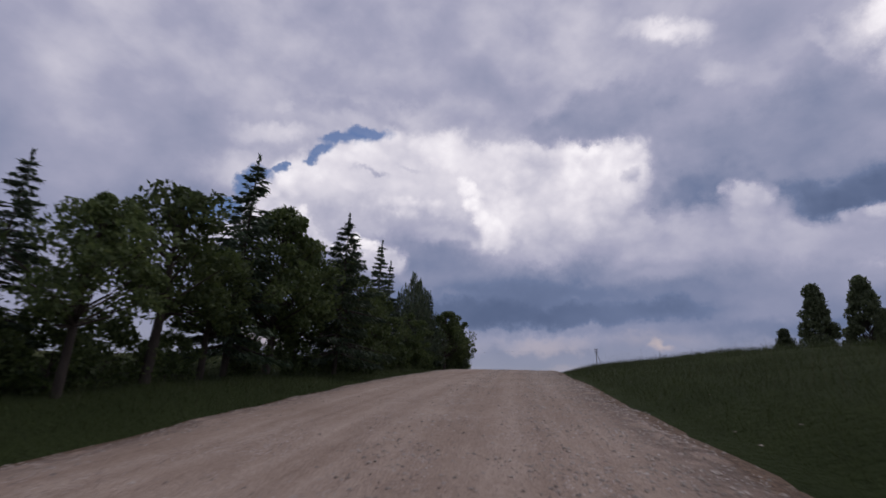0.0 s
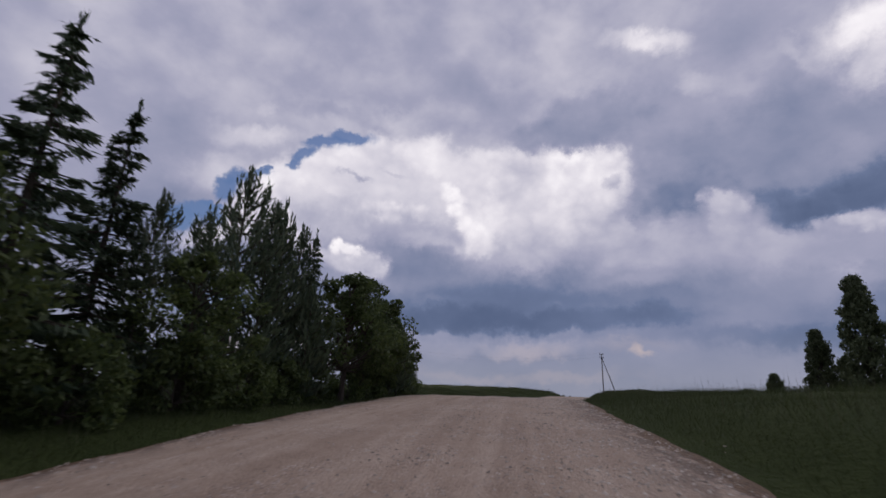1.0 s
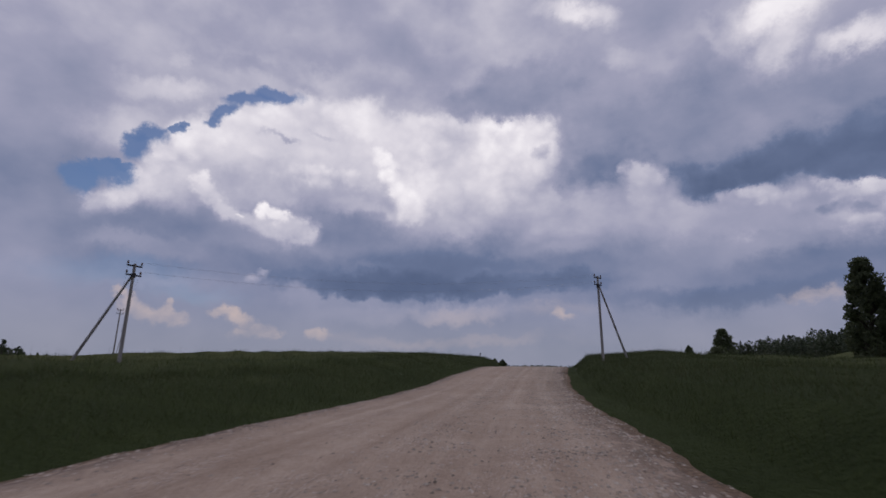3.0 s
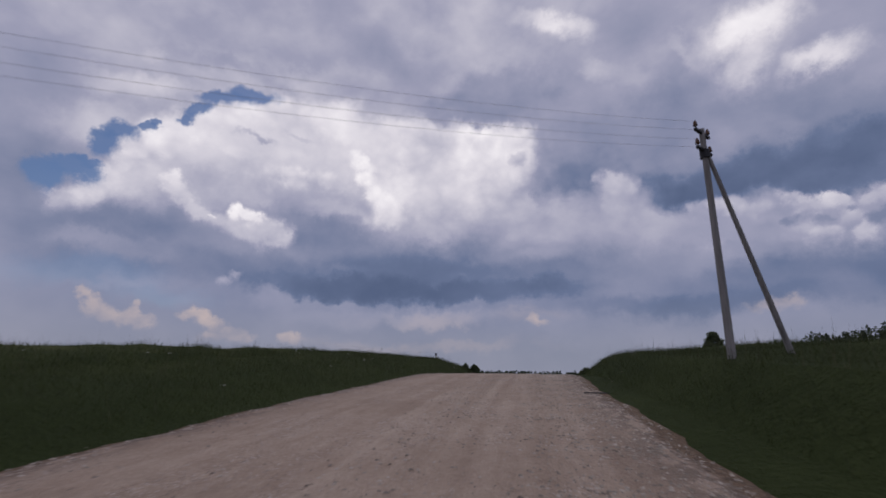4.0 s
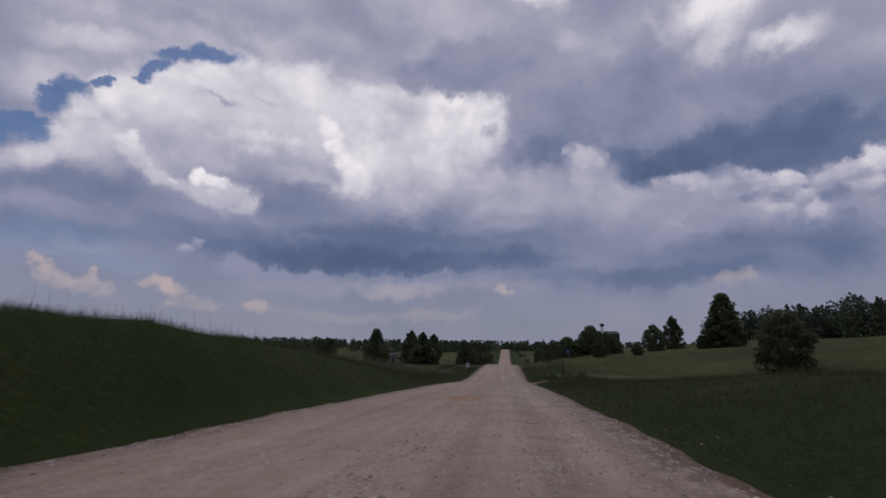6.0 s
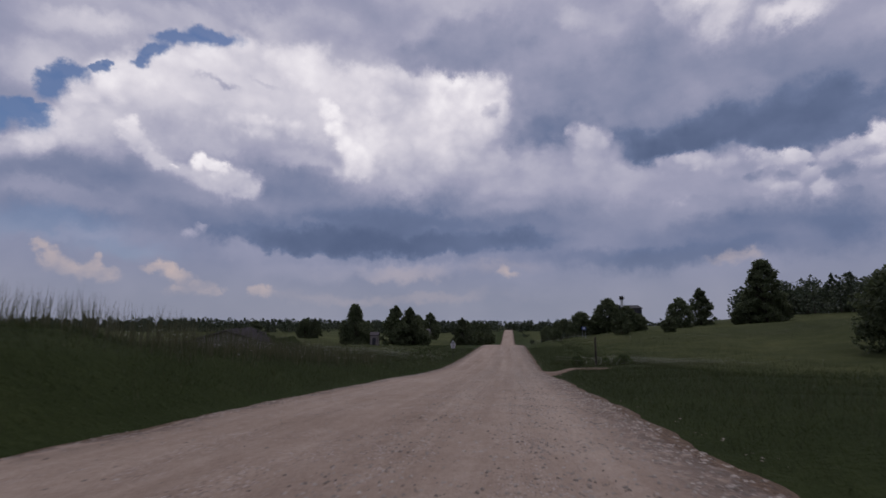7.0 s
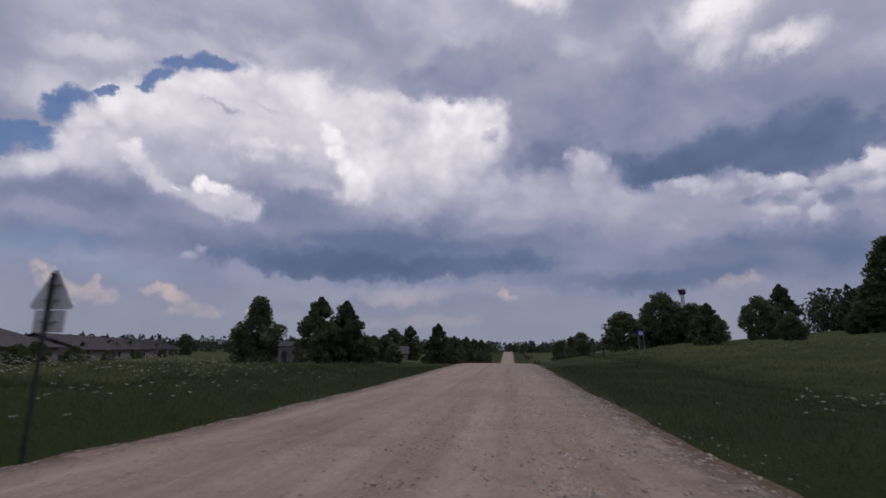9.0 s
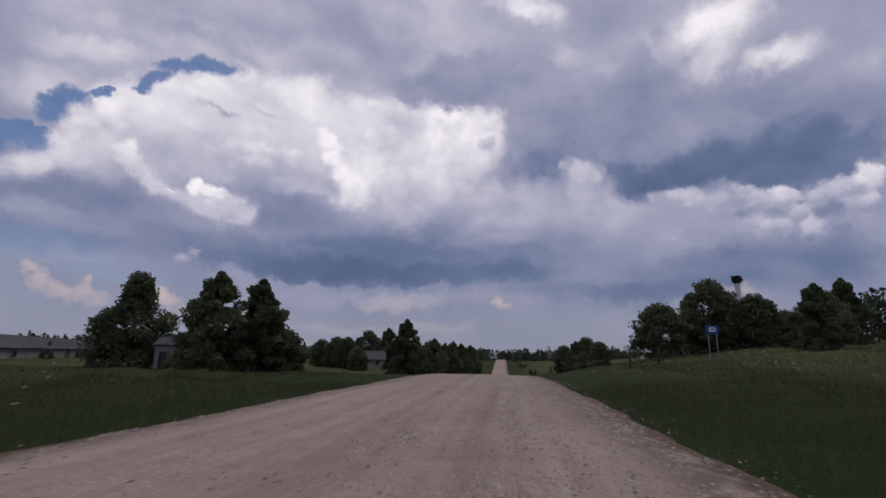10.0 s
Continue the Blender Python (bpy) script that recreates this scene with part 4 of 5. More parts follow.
def road_sheet():
    S, Yg = np.meshgrid(road_us, road_ys)
    rag = 0.05 * np.sin(Yg * 1.9) + 0.07 * np.sin(Yg * 0.53 + 1.7) + 0.04 * np.sin(Yg * 5.3)
    U = np.where(S < 0, S * (np.interp(Yg, EDGE_Y, EDGE_L) - rag), S * (np.interp(Yg, EDGE_Y, EDGE_R) - rag))
    Z = road_height(U, Yg) - np.where(np.abs(S) > 1.05, 0.2, 0.0)
    verts = np.stack([(U + road_x(Yg)).ravel(), Yg.ravel(), Z.ravel()], 1)
    nu, ny = len(road_us), len(road_ys)
    i = np.arange(ny - 1)[:, None] * nu + np.arange(nu - 1)[None, :]
    faces = np.stack([i, i + 1, i + nu + 1, i + nu], -1).reshape(-1, 4)
    me = mesh_of("road", verts, faces, M_GRAVEL)
    uvl = me.uv_layers.new(name="UVMap")
    even = np.where(S < 0, S * 4.6, S * 3.7)
    uvl.data.foreach_set("uv", np.stack([even.ravel(), Yg.ravel()], 1)[faces.ravel()].astype(np.float32).ravel())
    me.polygons.foreach_set("use_smooth", np.ones(len(faces), dtype=bool))
    return tagged(new("road", me), "pale pinkish gravel road with wheel tracks", "road", kind="structure")


road_sheet()

# ---- trees ----
RNG = np.random.default_rng(7)


def leaf_cards(name, centres, size, mat, rng, droop=0.0, long=1.0, along=None):
    """Small four-sided leaves or sprays at the given places, each turned its own way."""
    n = len(centres)
    d = rng.normal(size=(n, 3)) if along is None else along + rng.normal(size=(n, 3)) * 0.35
    d[:, 2] -= droop
    d /= np.linalg.norm(d, axis=1, keepdims=True) + 1e-9
    s = np.cross(d, rng.normal(size=(n, 3)))
    s /= np.linalg.norm(s, axis=1, keepdims=True) + 1e-9
    L = size * (0.6 + 0.8 * rng.random((n, 1))) * long
    W = size * (0.35 + 0.4 * rng.random((n, 1))) / max(1.0, long ** 0.7)
    c = np.asarray(centres)
    verts = np.stack([c - d * L * 0.5, c + s * W * 0.5, c + d * L * 0.6, c - s * W * 0.5], 1).reshape(-1, 3)
    faces = np.arange(4 * n).reshape(-1, 4)
    return mesh_of(name, verts, faces, mat)


def spruce(h, r, seed, label, category="spruce", rich=1.0):
    rng = np.random.default_rng(seed)
    ob = thing("spruce_tree", label, category, group="roadside trees")
    segs = [((0, 0, -0.3), (0, 0, h * 0.5), 0.016 * h, 0.009 * h), ((0, 0, h * 0.5), (0, 0, h), 0.009 * h, 0.01)]
    pts, ways = [], []
    z = 0.12 * h
    while z < h * 0.985:
        t = z / h
        reach = r * (1 - t) ** 0.95 * (0.8 + 0.4 * rng.random()) + 0.08
        for k in range(int(6 + 3 * (1 - t))):
            g = rng.random() * 2 * math.pi
            ln = reach * (0.65 + 0.5 * rng.random())
            tip = np.array([math.cos(g) * ln, math.sin(g) * ln, z - 0.22 * ln * (1 - t) + 0.15 * ln * t])
            root = np.array([0, 0, z + 0.08 * ln])
            segs.append((root, tip, 0.006 * h * (1 - t) + 0.008, 0.006))
            m = max(9, int(ln * 48 * rich))
            f = np.sqrt(rng.random((m, 1)))
            p = root + (tip - root) * f
            p[:, 2] -= 0.25 * np.sin(f[:, 0] * 3.1) * ln * 0.2
            spread = rng.normal(size=(m, 3)) * (0.05 + 0.11 * ln * (1.1 - f))
            spread[:, 2] = -np.abs(spread[:, 2]) * 0.8
            pts.append(p + spread)
            w = np.repeat(((tip - root) / (np.linalg.norm(tip - root) + 1e-9))[None], m, 0)
            ways.append(w)
        z += 0.22 + 0.08 * rng.random() + 0.16 * (1 - t)
    c = np.array([0, 0, h]) + np.array([0, 0, 1.0]) * np.linspace(-0.7, 0.25, 30)[:, None]
    pts.append(c + rng.normal(size=c.shape) * 0.03)
    ways.append(np.repeat(np.array([[0, 0, 1.4]]), 30, 0))
    part("trunk", rods_mesh("trunk", segs, M_BARK, 5), M_BARK, ob)
    part("crown", leaf_cards("crown", np.concatenate(pts), 0.165, M_SPRUCE, rng, 0.35, 1.5, np.concatenate(ways)), M_SPRUCE, ob)
    return ob


def pine(h, r, seed, label, category="pine", rich=1.0):
    """A young pine: whorls of rising branches with bottle-brush needles and upright candles."""
    rng = np.random.default_rng(seed)
    ob = thing("pine_tree", label, category, group="roadside trees")
    segs = [((0, 0, -0.3), (0, 0, h), 0.014 * h, 0.012)]
    pts, ways = [], []
    z = 0.10 * h
    while z < h:
        t = z / h
        reach = r * (1 - t ** 2.2) * (0.8 + 0.35 * rng.random()) + 0.15
        for k in range(6):
            g = rng.random() * 2 * math.pi
            ln = reach * (0.6 + 0.5 * rng.random())
            root = np.array([0, 0, z])
            mid = np.array([math.cos(g) * ln * 0.7, math.sin(g) * ln * 0.7, z + 0.25 * ln])
            tip = np.array([math.cos(g) * ln, math.sin(g) * ln, z + 0.62 * ln])
            segs += [(root, mid, 0.02, 0.012), (mid, tip, 0.012, 0.006)]
            m = max(6, int(ln * 30 * rich))
            f = rng.random((m, 1)) ** 0.6
            p = np.where(f < 0.7, root + (mid - root) * f / 0.7, mid + (tip - mid) * (f - 0.7) / 0.3)
            pts.append(p + rng.normal(size=(m, 3)) * (0.09 + 0.05 * ln))
            w = (tip - mid) / (np.linalg.norm(tip - mid) + 1e-9)
            ways.append(np.repeat(w[None], m, 0))
            if t > 0.45:
                c = tip + np.array([0, 0, 1.0]) * np.linspace(0, 0.5, 7)[:, None]
                pts.append(c + rng.normal(size=c.shape) * 0.035)
                ways.append(np.repeat(np.array([[0, 0, 1.4]]), 7, 0))
        z += 0.42 + 0.2 * rng.random()
    c = np.array([0, 0, h]) + np.array([0, 0, 1.0]) * np.linspace(-0.5, 0.5, 22)[:, None]
    pts.append(c + rng.normal(size=c.shape) * 0.05)
    ways.append(np.repeat(np.array([[0, 0, 1.4]]), 22, 0))
    part("trunk", rods_mesh("trunk", segs, M_BARK, 5), M_BARK, ob)
    part("crown", leaf_cards("crown", np.concatenate(pts), 0.19, M_PINE, rng, -0.2, 1.7, np.concatenate(ways)), M_PINE, ob)
    return ob


def broadleaf(h, r, seed, label, category="tree", leaf=0.26, base=0.18, n_clump=46, per=150, column=1.0, mat=None, group="roadside trees", name="broadleaf_tree", ragged=False, spire=0.0):
    """A trunk that forks into limbs, each ending in ragged clumps of leaves."""
    rng = np.random.default_rng(seed)
    mat = mat or M_BROAD
    ob = thing(name, label, category, group=group)
    fork = h * (base + 0.12)
    segs = [((0, 0, -0.3), (0.02 * h, 0, fork), 0.020 * h + 0.03, 0.014 * h + 0.02)]
    pts = []
    top = np.array([0.02 * h, 0.0, fork])
    for k in range(n_clump):
        t = (k + rng.random()) / n_clump
        zz = h * (base + (0.94 - base) * t)
        prof = math.sin(math.pi * min(1.0, (0.16 + 0.84 * t)) ** column) ** 0.7
        prof *= 1 - spire if t > 0.6 else 1.0
        g = k * 2.39996 + rng.normal() * 0.5
        ln = r * prof * (0.25 + 0.85 * rng.random() if ragged else 0.35 + 0.6 * math.sqrt(rng.random()))
        c = np.array([math.cos(g) * ln, math.sin(g) * ln, zz])
        mid = (top + c) / 2 + np.array([0, 0, -0.05 * h]) * rng.random()
        stem = np.array([0, 0, max(fork * 0.7, zz - 0.35 * ln - 0.12 * h)])
        segs += [(stem, (stem + c) / 2 + rng.normal(size=3) * 0.1, 0.0075 * h, 0.005 * h), ((stem + c) / 2, c, 0.005 * h, 0.006)]
        size = np.array([1, 1, 0.75]) * r * ((0.14 + 0.2 * rng.random()) * (0.5 + 0.5 * prof) if ragged else 0.19 + 0.16 * rng.random())
        v = rng.normal(size=(per, 3))
        v /= np.linalg.norm(v, axis=1, keepdims=True)
        v *= (0.45 + 0.65 * rng.random((per, 1)) ** 0.7)
        pts.append(c + v * size)
    segs.append((top, np.array([0, 0, h * 0.86]), 0.013 * h, 0.01))
    part("trunk", rods_mesh("trunk", segs, M_BARK, 6), M_BARK, ob)
    part("crown", leaf_cards("crown", np.concatenate(pts), leaf, mat, rng, 0.2), mat, ob)
    return ob


def plant(ob, x, y, turn=0.0, scale=1.0, copy=False, tall=1.0, label=""):
    m = Matrix.Translation((x, y, ground_at(x, y) - 0.03)) @ Matrix.Rotation(radians(turn), 4, "Z") @ Matrix.Diagonal((scale, scale, scale * tall, 1))
    if copy:
        ob = copy_thing(ob, m)
    else:
        ob.matrix_basis = m
    return tagged(ob, label)


def beside(y, off):
    """x at off metres beside the line that the car takes."""
    return float(np.interp(y, GRID_Y, SOFT_X)) + off


# the belt of trees along the road: one thin row, sky between the stems
fir_a = plant(spruce(8.0, 2.3, 11, "tall dark spruce with a pointed top in the roadside belt"), 3.8, 11.4, 20)
fir_b = plant(spruce(7.3, 2.6, 12, "dark broad spruce with drooping branches among broadleaf trees"), 4.0, 17.2, 80)
fir_c = plant(spruce(8.2, 1.8, 13, "slender dark spruce standing above young pines"), 0.3, 26.2, 140)
leaf_a = plant(broadleaf(5.6, 2.3, 21, "spreading broadleaf tree with drooping leaf sprays and sky between", leaf=0.19, base=0.34, n_clump=36, per=140, ragged=True), 5.2, 7.7, 0)
leaf_b = plant(broadleaf(6.9, 2.6, 22, "full round-headed broadleaf tree beside a spruce", leaf=0.19, base=0.24, n_clump=58, per=160, ragged=True), 3.5, 13.6, 60)
leaf_c = plant(broadleaf(5.5, 2.1, 23, "low broadleaf tree with thin stems under its crown", leaf=0.17, base=0.20, n_clump=46, per=140, ragged=True), -0.5, 40.2, 10)
pine_a = plant(pine(6.8, 1.5, 31, "young pine with upright candle shoots"), -0.4, 32.2, 0)
pine_b = plant(pine(4.0, 1.2, 32, "bushy young pine at the end of the belt"), -1.2, 44.2, 0)


def grove(rows):
    for kind, x, y, turn, size, tall in rows:
        plant(kind, x, y, turn, size, True, tall)


grove((
        (fir_a, 4.9, 4.2, 210, 0.62, 1.0), (fir_c, 0.0, 28.0, 250, 0.86, 1.0), (fir_b, 6.2, -2.5, 130, 0.72, 1.0), (fir_c, -0.9, 36.6, 30, 0.68, 1.15), (fir_a, 8.5, -9, 90, 1.0, 1)))
grove((
        (leaf_a, 6.6, 5.0, 160, 0.74, 1.05), (leaf_a, 7.8, 0.2, 70, 0.7, 1), (leaf_a, 9.6, -5.5, 250, 1.05, 1), (leaf_b, 3.2, 15.4, 200, 0.82, 1.0), (leaf_a, 4.4, 10.0, 300, 0.8, 0.95),
        (leaf_b, 2.4, 19.8, 20, 0.8, 1.1), (leaf_a, 2.0, 22.4, 110, 0.72, 1.1), (leaf_c, 1.2, 24.4, 140, 0.9, 1.0), (leaf_c, 0.6, 30.2, 300, 0.8, 0.9)))
grove((
        (leaf_c, 0.1, 37.9, 90, 0.95, 1.0), (leaf_c, -0.9, 42.3, 190, 0.92, 0.95), (leaf_c, -2.2, 44.6, 30, 0.75, 0.85)))
grove((
        (pine_a, 0.3, 28.9, 30, 0.72, 1), (pine_a, 0.2, 30.6, 200, 0.72, 1), (pine_a, -0.5, 33.6, 120, 0.92, 1), (pine_a, -0.9, 34.6, 240, 0.98, 1), (pine_a, -1.0, 35.8, 20, 0.9, 1), (pine_b, 0.3, 35.2, 300, 0.9, 1),
        (pine_b, -1.5, 45.6, 70, 0.9, 1), (pine_b, -1.9, 47.0, 200, 0.72, 1), (pine_b, -2.6, 46.2, 20, 0.9, 1), (pine_b, -2.4, 48.4, 150, 0.55, 1), (pine_b, -3.2, 49.2, 10, 0.78, 1), (pine_b, -3.9, 50.0, 80, 0.62, 1), (pine_b, -2.9, 50.2, 180, 0.45, 1)))
shrub = plant(broadleaf(1.9, 1.25, 41, "leafy green shrub under the roadside trees", "shrub", leaf=0.15, base=0.02, n_clump=26, per=110, name="shrub", group="shrubs"), 3.4, 20.0)
for y, off, size in ((-10, -10.5, 1.1), (-5, -10.2, 0.9), (-1, -10, 0.8), (2.5, -10, 0.8), (4.0, -10.4, 0.8), (5.5, -10.2, 0.8), (7.2, -10.6, 0.9), (9, -10.2, 0.7), (12.4, -9.8, 0.7), (15, -9.2, 0.8), (18.4, -8.8, 0.9), (21.6, -8.8, 0.9), (23.6, -8.6, 1.0), (25.4, -8.6, 0.9), (27.2, -8.2, 0.9), (29.8, -8.0, 0.9), (32, -7.8, 0.8), (34.0, -7.8, 0.8), (36.5, -7.4, 0.7), (39, -7.2, 0.7), (41.4, -7.2, 0.7), (43.4, -7.2, 0.7), (46.5, -7.2, 0.7), (49.6, -7.8, 0.6), (51.0, -8.2, 0.75), (51.8, -9.4, 0.85), (52.8, -9.2, 0.5), (53.6, -9.6, 0.35)):
    plant(shrub, beside(y, off), y, 57 * y, size, True)
for y, off, size in ((58.0, -12.6, 0.55), (59.4, -12.7, 0.5), (59.8, -13.4, 0.3)):
    plant(shrub, beside(y, off), y, 57 * y, size, True, 1.5, "small upright shrub alone in the meadow")
for x, y, size in ((6.0, 203.6, 0.6), (9.9, 203.8, 0.7), (8.6, 205.0, 0.5)):
    plant(shrub, x, y, 40 * x, size, True, 0.8, "low dark shrub beside the field track")
for step, off, size in ((-15, 8.5, 1.0), (-11.5, 9.2, 0.8), (-8, 8.6, 1.05), (-2, 9.0, 0.8), (3, 8.4, 0.9), (13, 8.2, 0.85), (26, 8.0, 0.7), (44, 7.6, 0.8), (66, 7.6, 0.75), (88, 6.5, 0.9)):
    plant(shrub, -45 - 0.47 * step + 0.88 * off, 234 + 0.88 * step + 0.47 * off, 31 * step, size, True, 1.0, "dark elder bush in front of the barns")

# trees of the fields and the farmsteads, haze painted into their leaf colour
poplar = plant(broadleaf(20.0, 4.4, 51, "tall dark narrow-crowned tree on the field slope", leaf=0.62, base=0.02, n_clump=90, per=150, column=0.72, group="field trees", mat=M_FIELD_HAZE), 51.5, 140.0)
round_tree = plant(broadleaf(10.0, 4.4, 52, "rounded dark green tree standing in the meadow", leaf=0.55, base=0.02, n_clump=66, per=130, group="field trees", mat=M_FIELD_HAZE), 44.6, 221.0)
lean_tree = plant(broadleaf(9.6, 3.3, 53, "dark tree with a pointed ragged top beside a shed", leaf=0.40, base=0.02, n_clump=90, per=130, column=0.5, ragged=True, group="field trees", mat=M_FIELD_HAZE), -26.1, 269.7, 50)
poplar.scale.z = 1.25
spire_tree = plant(broadleaf(9.6, 3.7, 54, "dark tree with a slim top above a wide rounded crown", leaf=0.40, base=0.02, n_clump=100, per=130, column=0.75, group="field trees", mat=M_FIELD_HAZE, spire=0.55), -36.9, 272.9)
grove((
        (poplar, 46.5, 151.0, 40, 0.74, 0.88), (poplar, 63.0, 147.0, 90, 1.1, 0.95), (poplar, 53, 158, 200, 0.5, 0.8), (poplar, 68, 152, 10, 0.9, 0.8),
        (lean_tree, -23.3, 272.6, 150, 0.96, 1.02), (lean_tree, -24.6, 275, 250, 1.0, 0.8), (round_tree, -33.8, 278, 0, 0.4, 1), (round_tree, -20.4, 273, 0, 0.42, 1)))
grove((
        (lean_tree, -13.1, 295.1, 75, 0.86, 1.0), (round_tree, -15.5, 300, 33, 0.30, 1), (round_tree, -10.4, 297, 33, 0.22, 1), (lean_tree, -14, 330, 0, 0.85, 1), (lean_tree, -13, 355, 100, 0.95, 1), (round_tree, -17, 346, 60, 0.8, 1), (lean_tree, -13, 385, 10, 1.15, 1), (lean_tree, -17, 400, 60, 1.3, 1), (lean_tree, -12, 415, 20, 1.3, 1), (lean_tree, -21, 410, 200, 1.25, 1),
        (round_tree, -28, 322, 10, 0.5, 0.9), (round_tree, -31.5, 326, 120, 0.62, 1), (round_tree, -35.5, 331, 70, 0.64, 1), (round_tree, -40, 334, 20, 0.6, 1), (lean_tree, -37, 386, 10, 1.4, 1), (round_tree, -42, 380, 110, 1.1, 1)))
grove((
        (round_tree, 18.0, 285.4, 10, 0.74, 0.80), (round_tree, 25.6, 290.5, 50, 0.86, 1.0), (round_tree, 29.6, 288.5, 120, 0.70, 0.92), (round_tree, 22.6, 289, 210, 0.6, 0.9), (round_tree, 32.4, 287.6, 30, 0.55, 0.8), (lean_tree, 23.9, 267.4, 40, 0.60, 0.88),
        (round_tree, 12.4, 292, 10, 0.34, 0.9), (round_tree, 9.6, 287, 60, 0.22, 0.9),
        (round_tree, 49, 308, 80, 0.78, 1.1), (round_tree, 33.5, 268, 80, 0.35, 0.9), (lean_tree, 58.4, 318.1, 200, 1.15, 1.1), (poplar, 68.0, 299.5, 60, 1.15, 0.60), (poplar, 64.5, 300.5, 160, 0.75, 0.50), (round_tree, 61.5, 301, 200, 0.45, 0.9), (round_tree, 72.5, 301, 20, 0.7, 0.9)))
grove((
        (round_tree, 12.5, 330, 200, 0.55, 1), (lean_tree, 17, 345, 20, 0.75, 1), (round_tree, 22, 360, 0, 0.8, 1), (round_tree, 36, 320, 0, 0.45, 1),
        (round_tree, -84, 352, 0, 0.8, 1), (lean_tree, -79, 350, 60, 0.9, 1), (round_tree, -110, 360, 60, 0.7, 1)))

# a stand of spruces across the meadow
grove(((fir_b, -68.5, 101.5, 20, 0.85, 1), (fir_b, -71, 99, 70, 1.1, 1), (fir_a, -73.5, 98, 120, 1.2, 1), (fir_b, -75, 96, 200, 1.35, 1), (fir_b, -78, 95, 10, 1.5, 1), (fir_a, -80, 92, 300, 1.55, 1), (fir_b, -84, 91, 90, 1.6, 1)))


# ---- far woods ----
def wood(name, label, spots, tall, seed, cards=70, leaf=1.1, wide=0.3):
    """A far wood: every tree a ragged heap of leaf sprays round a stem."""
    rng = np.random.default_rng(seed)
    pts, segs = [], []
    for x, y in spots:
        h = tall * (0.65 + 0.6 * rng.random())
        r = h * wide * (0.8 + 0.5 * rng.random())
        z0 = ground_at(x, y)
        k = rng.random((cards, 1))
        v = rng.normal(size=(cards, 2))
        v /= np.linalg.norm(v, axis=1, keepdims=True)
        shape = np.where(rng.random() < 0.4, (1.02 - k), np.sin(np.pi * np.clip(0.12 + 0.9 * k, 0, 1)) ** 0.6)
        p = np.concatenate([v * r * shape * np.sqrt(rng.random((cards, 1))), k * h + 0.2], 1)
        pts.append(p + np.array([x, y, z0]))
        segs.append(((x, y, z0 - 0.3), (x, y, z0 + h * 0.7), 0.12, 0.06))
    ob = thing(name, label, "woods", kind="stuff")
    part("trunks", rods_mesh("trunks", segs, M_BARK, 4), M_BARK, ob)
    part("foliage", leaf_cards("foliage", np.concatenate(pts), leaf, M_FAR, rng), M_FAR, ob)
    return ob


wr = np.random.default_rng(5)


def strip(n, x0, y0, x1, y1, deep):
    f = wr.random(n)
    return np.stack([x0 + (x1 - x0) * f + wr.normal(size=n) * deep * 0.5, y0 + (y1 - y0) * f + wr.normal(size=n) * deep], 1)


wood("distant_woods", "dark line of distant mixed woods on the horizon", strip(900, -700, 690, 500, 800, 25), 9, 61, 50, 2.6, 0.5)
wood("hillside_woods", "dark woods along the crest of the hillside", np.concatenate([strip(320, 108, 140, 106, 352, 8), strip(40, 106, 352, 82, 345, 4), strip(100, 122, 60, 110, 150, 8)]), 9.8, 62, 190, 1.0, 0.46)
wood("plain_woods", "low dark woods beyond the farm fields", np.concatenate([strip(240, -420, 400, -80, 520, 14), strip(90, -80, 520, -16, 620, 8), strip(60, 14, 620, 90, 560, 8)]), 8, 63, 120, 1.2, 0.46)
wood("roadside_scrub", "low bushes scattered in the far meadow", np.concatenate([strip(14, -12, 300, -25, 400, 4), strip(22, 16, 310, 30, 440, 6), strip(10, 10, 400, 12, 600, 3), strip(26, -42, 232, -82, 312, 2), strip(40, -76, 108, -125, 160, 3)]), 2.2, 64, 70, 0.6, 0.6)


# ---- power line ----
def power_pole(x, y, height, brace_to, label, arm_turn=0.0):
    """A timber pole with a raking strut, two steel arms and pin insulators."""
    z = ground_at(x, y)
    ob = thing("power_pole", label, "power pole", Matrix.Translation((x, y, z)), "power line poles")
    part("shaft", rod(bmesh.new(), (0, 0, -0.4), (0, 0, height), 0.10, 0.07, 12), M_POLE, ob)
    if brace_to:
        bx, by = brace_to
        zb = ground_at(x + bx, y + by) - z
        part("strut", rod(bmesh.new(), (bx, by, zb - 0.4), (0.06 * (1 if bx > 0 else -1), 0, height * 0.88), 0.08, 0.055, 10), M_POLE, ob)
        part("clamp", rod(bmesh.new(), (0, 0, height * 0.86), (0, 0, height * 0.90), 0.12, 0.12, 10), M_DARK, ob)
    turn = Matrix.Rotation(radians(arm_turn), 4, "Z")
    tips = []
    for zz, half in ((height - 0.12, 0.40), (height - 0.62, 0.40)):
        arm = part("crossarm", box(bmesh.new(), (2 * half, 0.08, 0.08), (0, 0, zz), turn, 0.01), M_DARK, ob)
        for s in (-1, 1):
            p = turn @ Vector((s * half * 0.9, 0, zz))
            bm = rod(bmesh.new(), p, p + Vector((0, 0, 0.14)), 0.012, 0.012, 6)
            rod(bm, p + Vector((0, 0, 0.10)), p + Vector((0, 0, 0.17)), 0.06, 0.045, 10)
            rod(bm, p + Vector((0, 0, 0.17)), p + Vector((0, 0, 0.24)), 0.05, 0.025, 10)
            part("insulator", bm, M_GLASSY, arm)
            tips.append(Vector((x, y, z)) + p + Vector((0, 0, 0.22)))
    return ob, tips


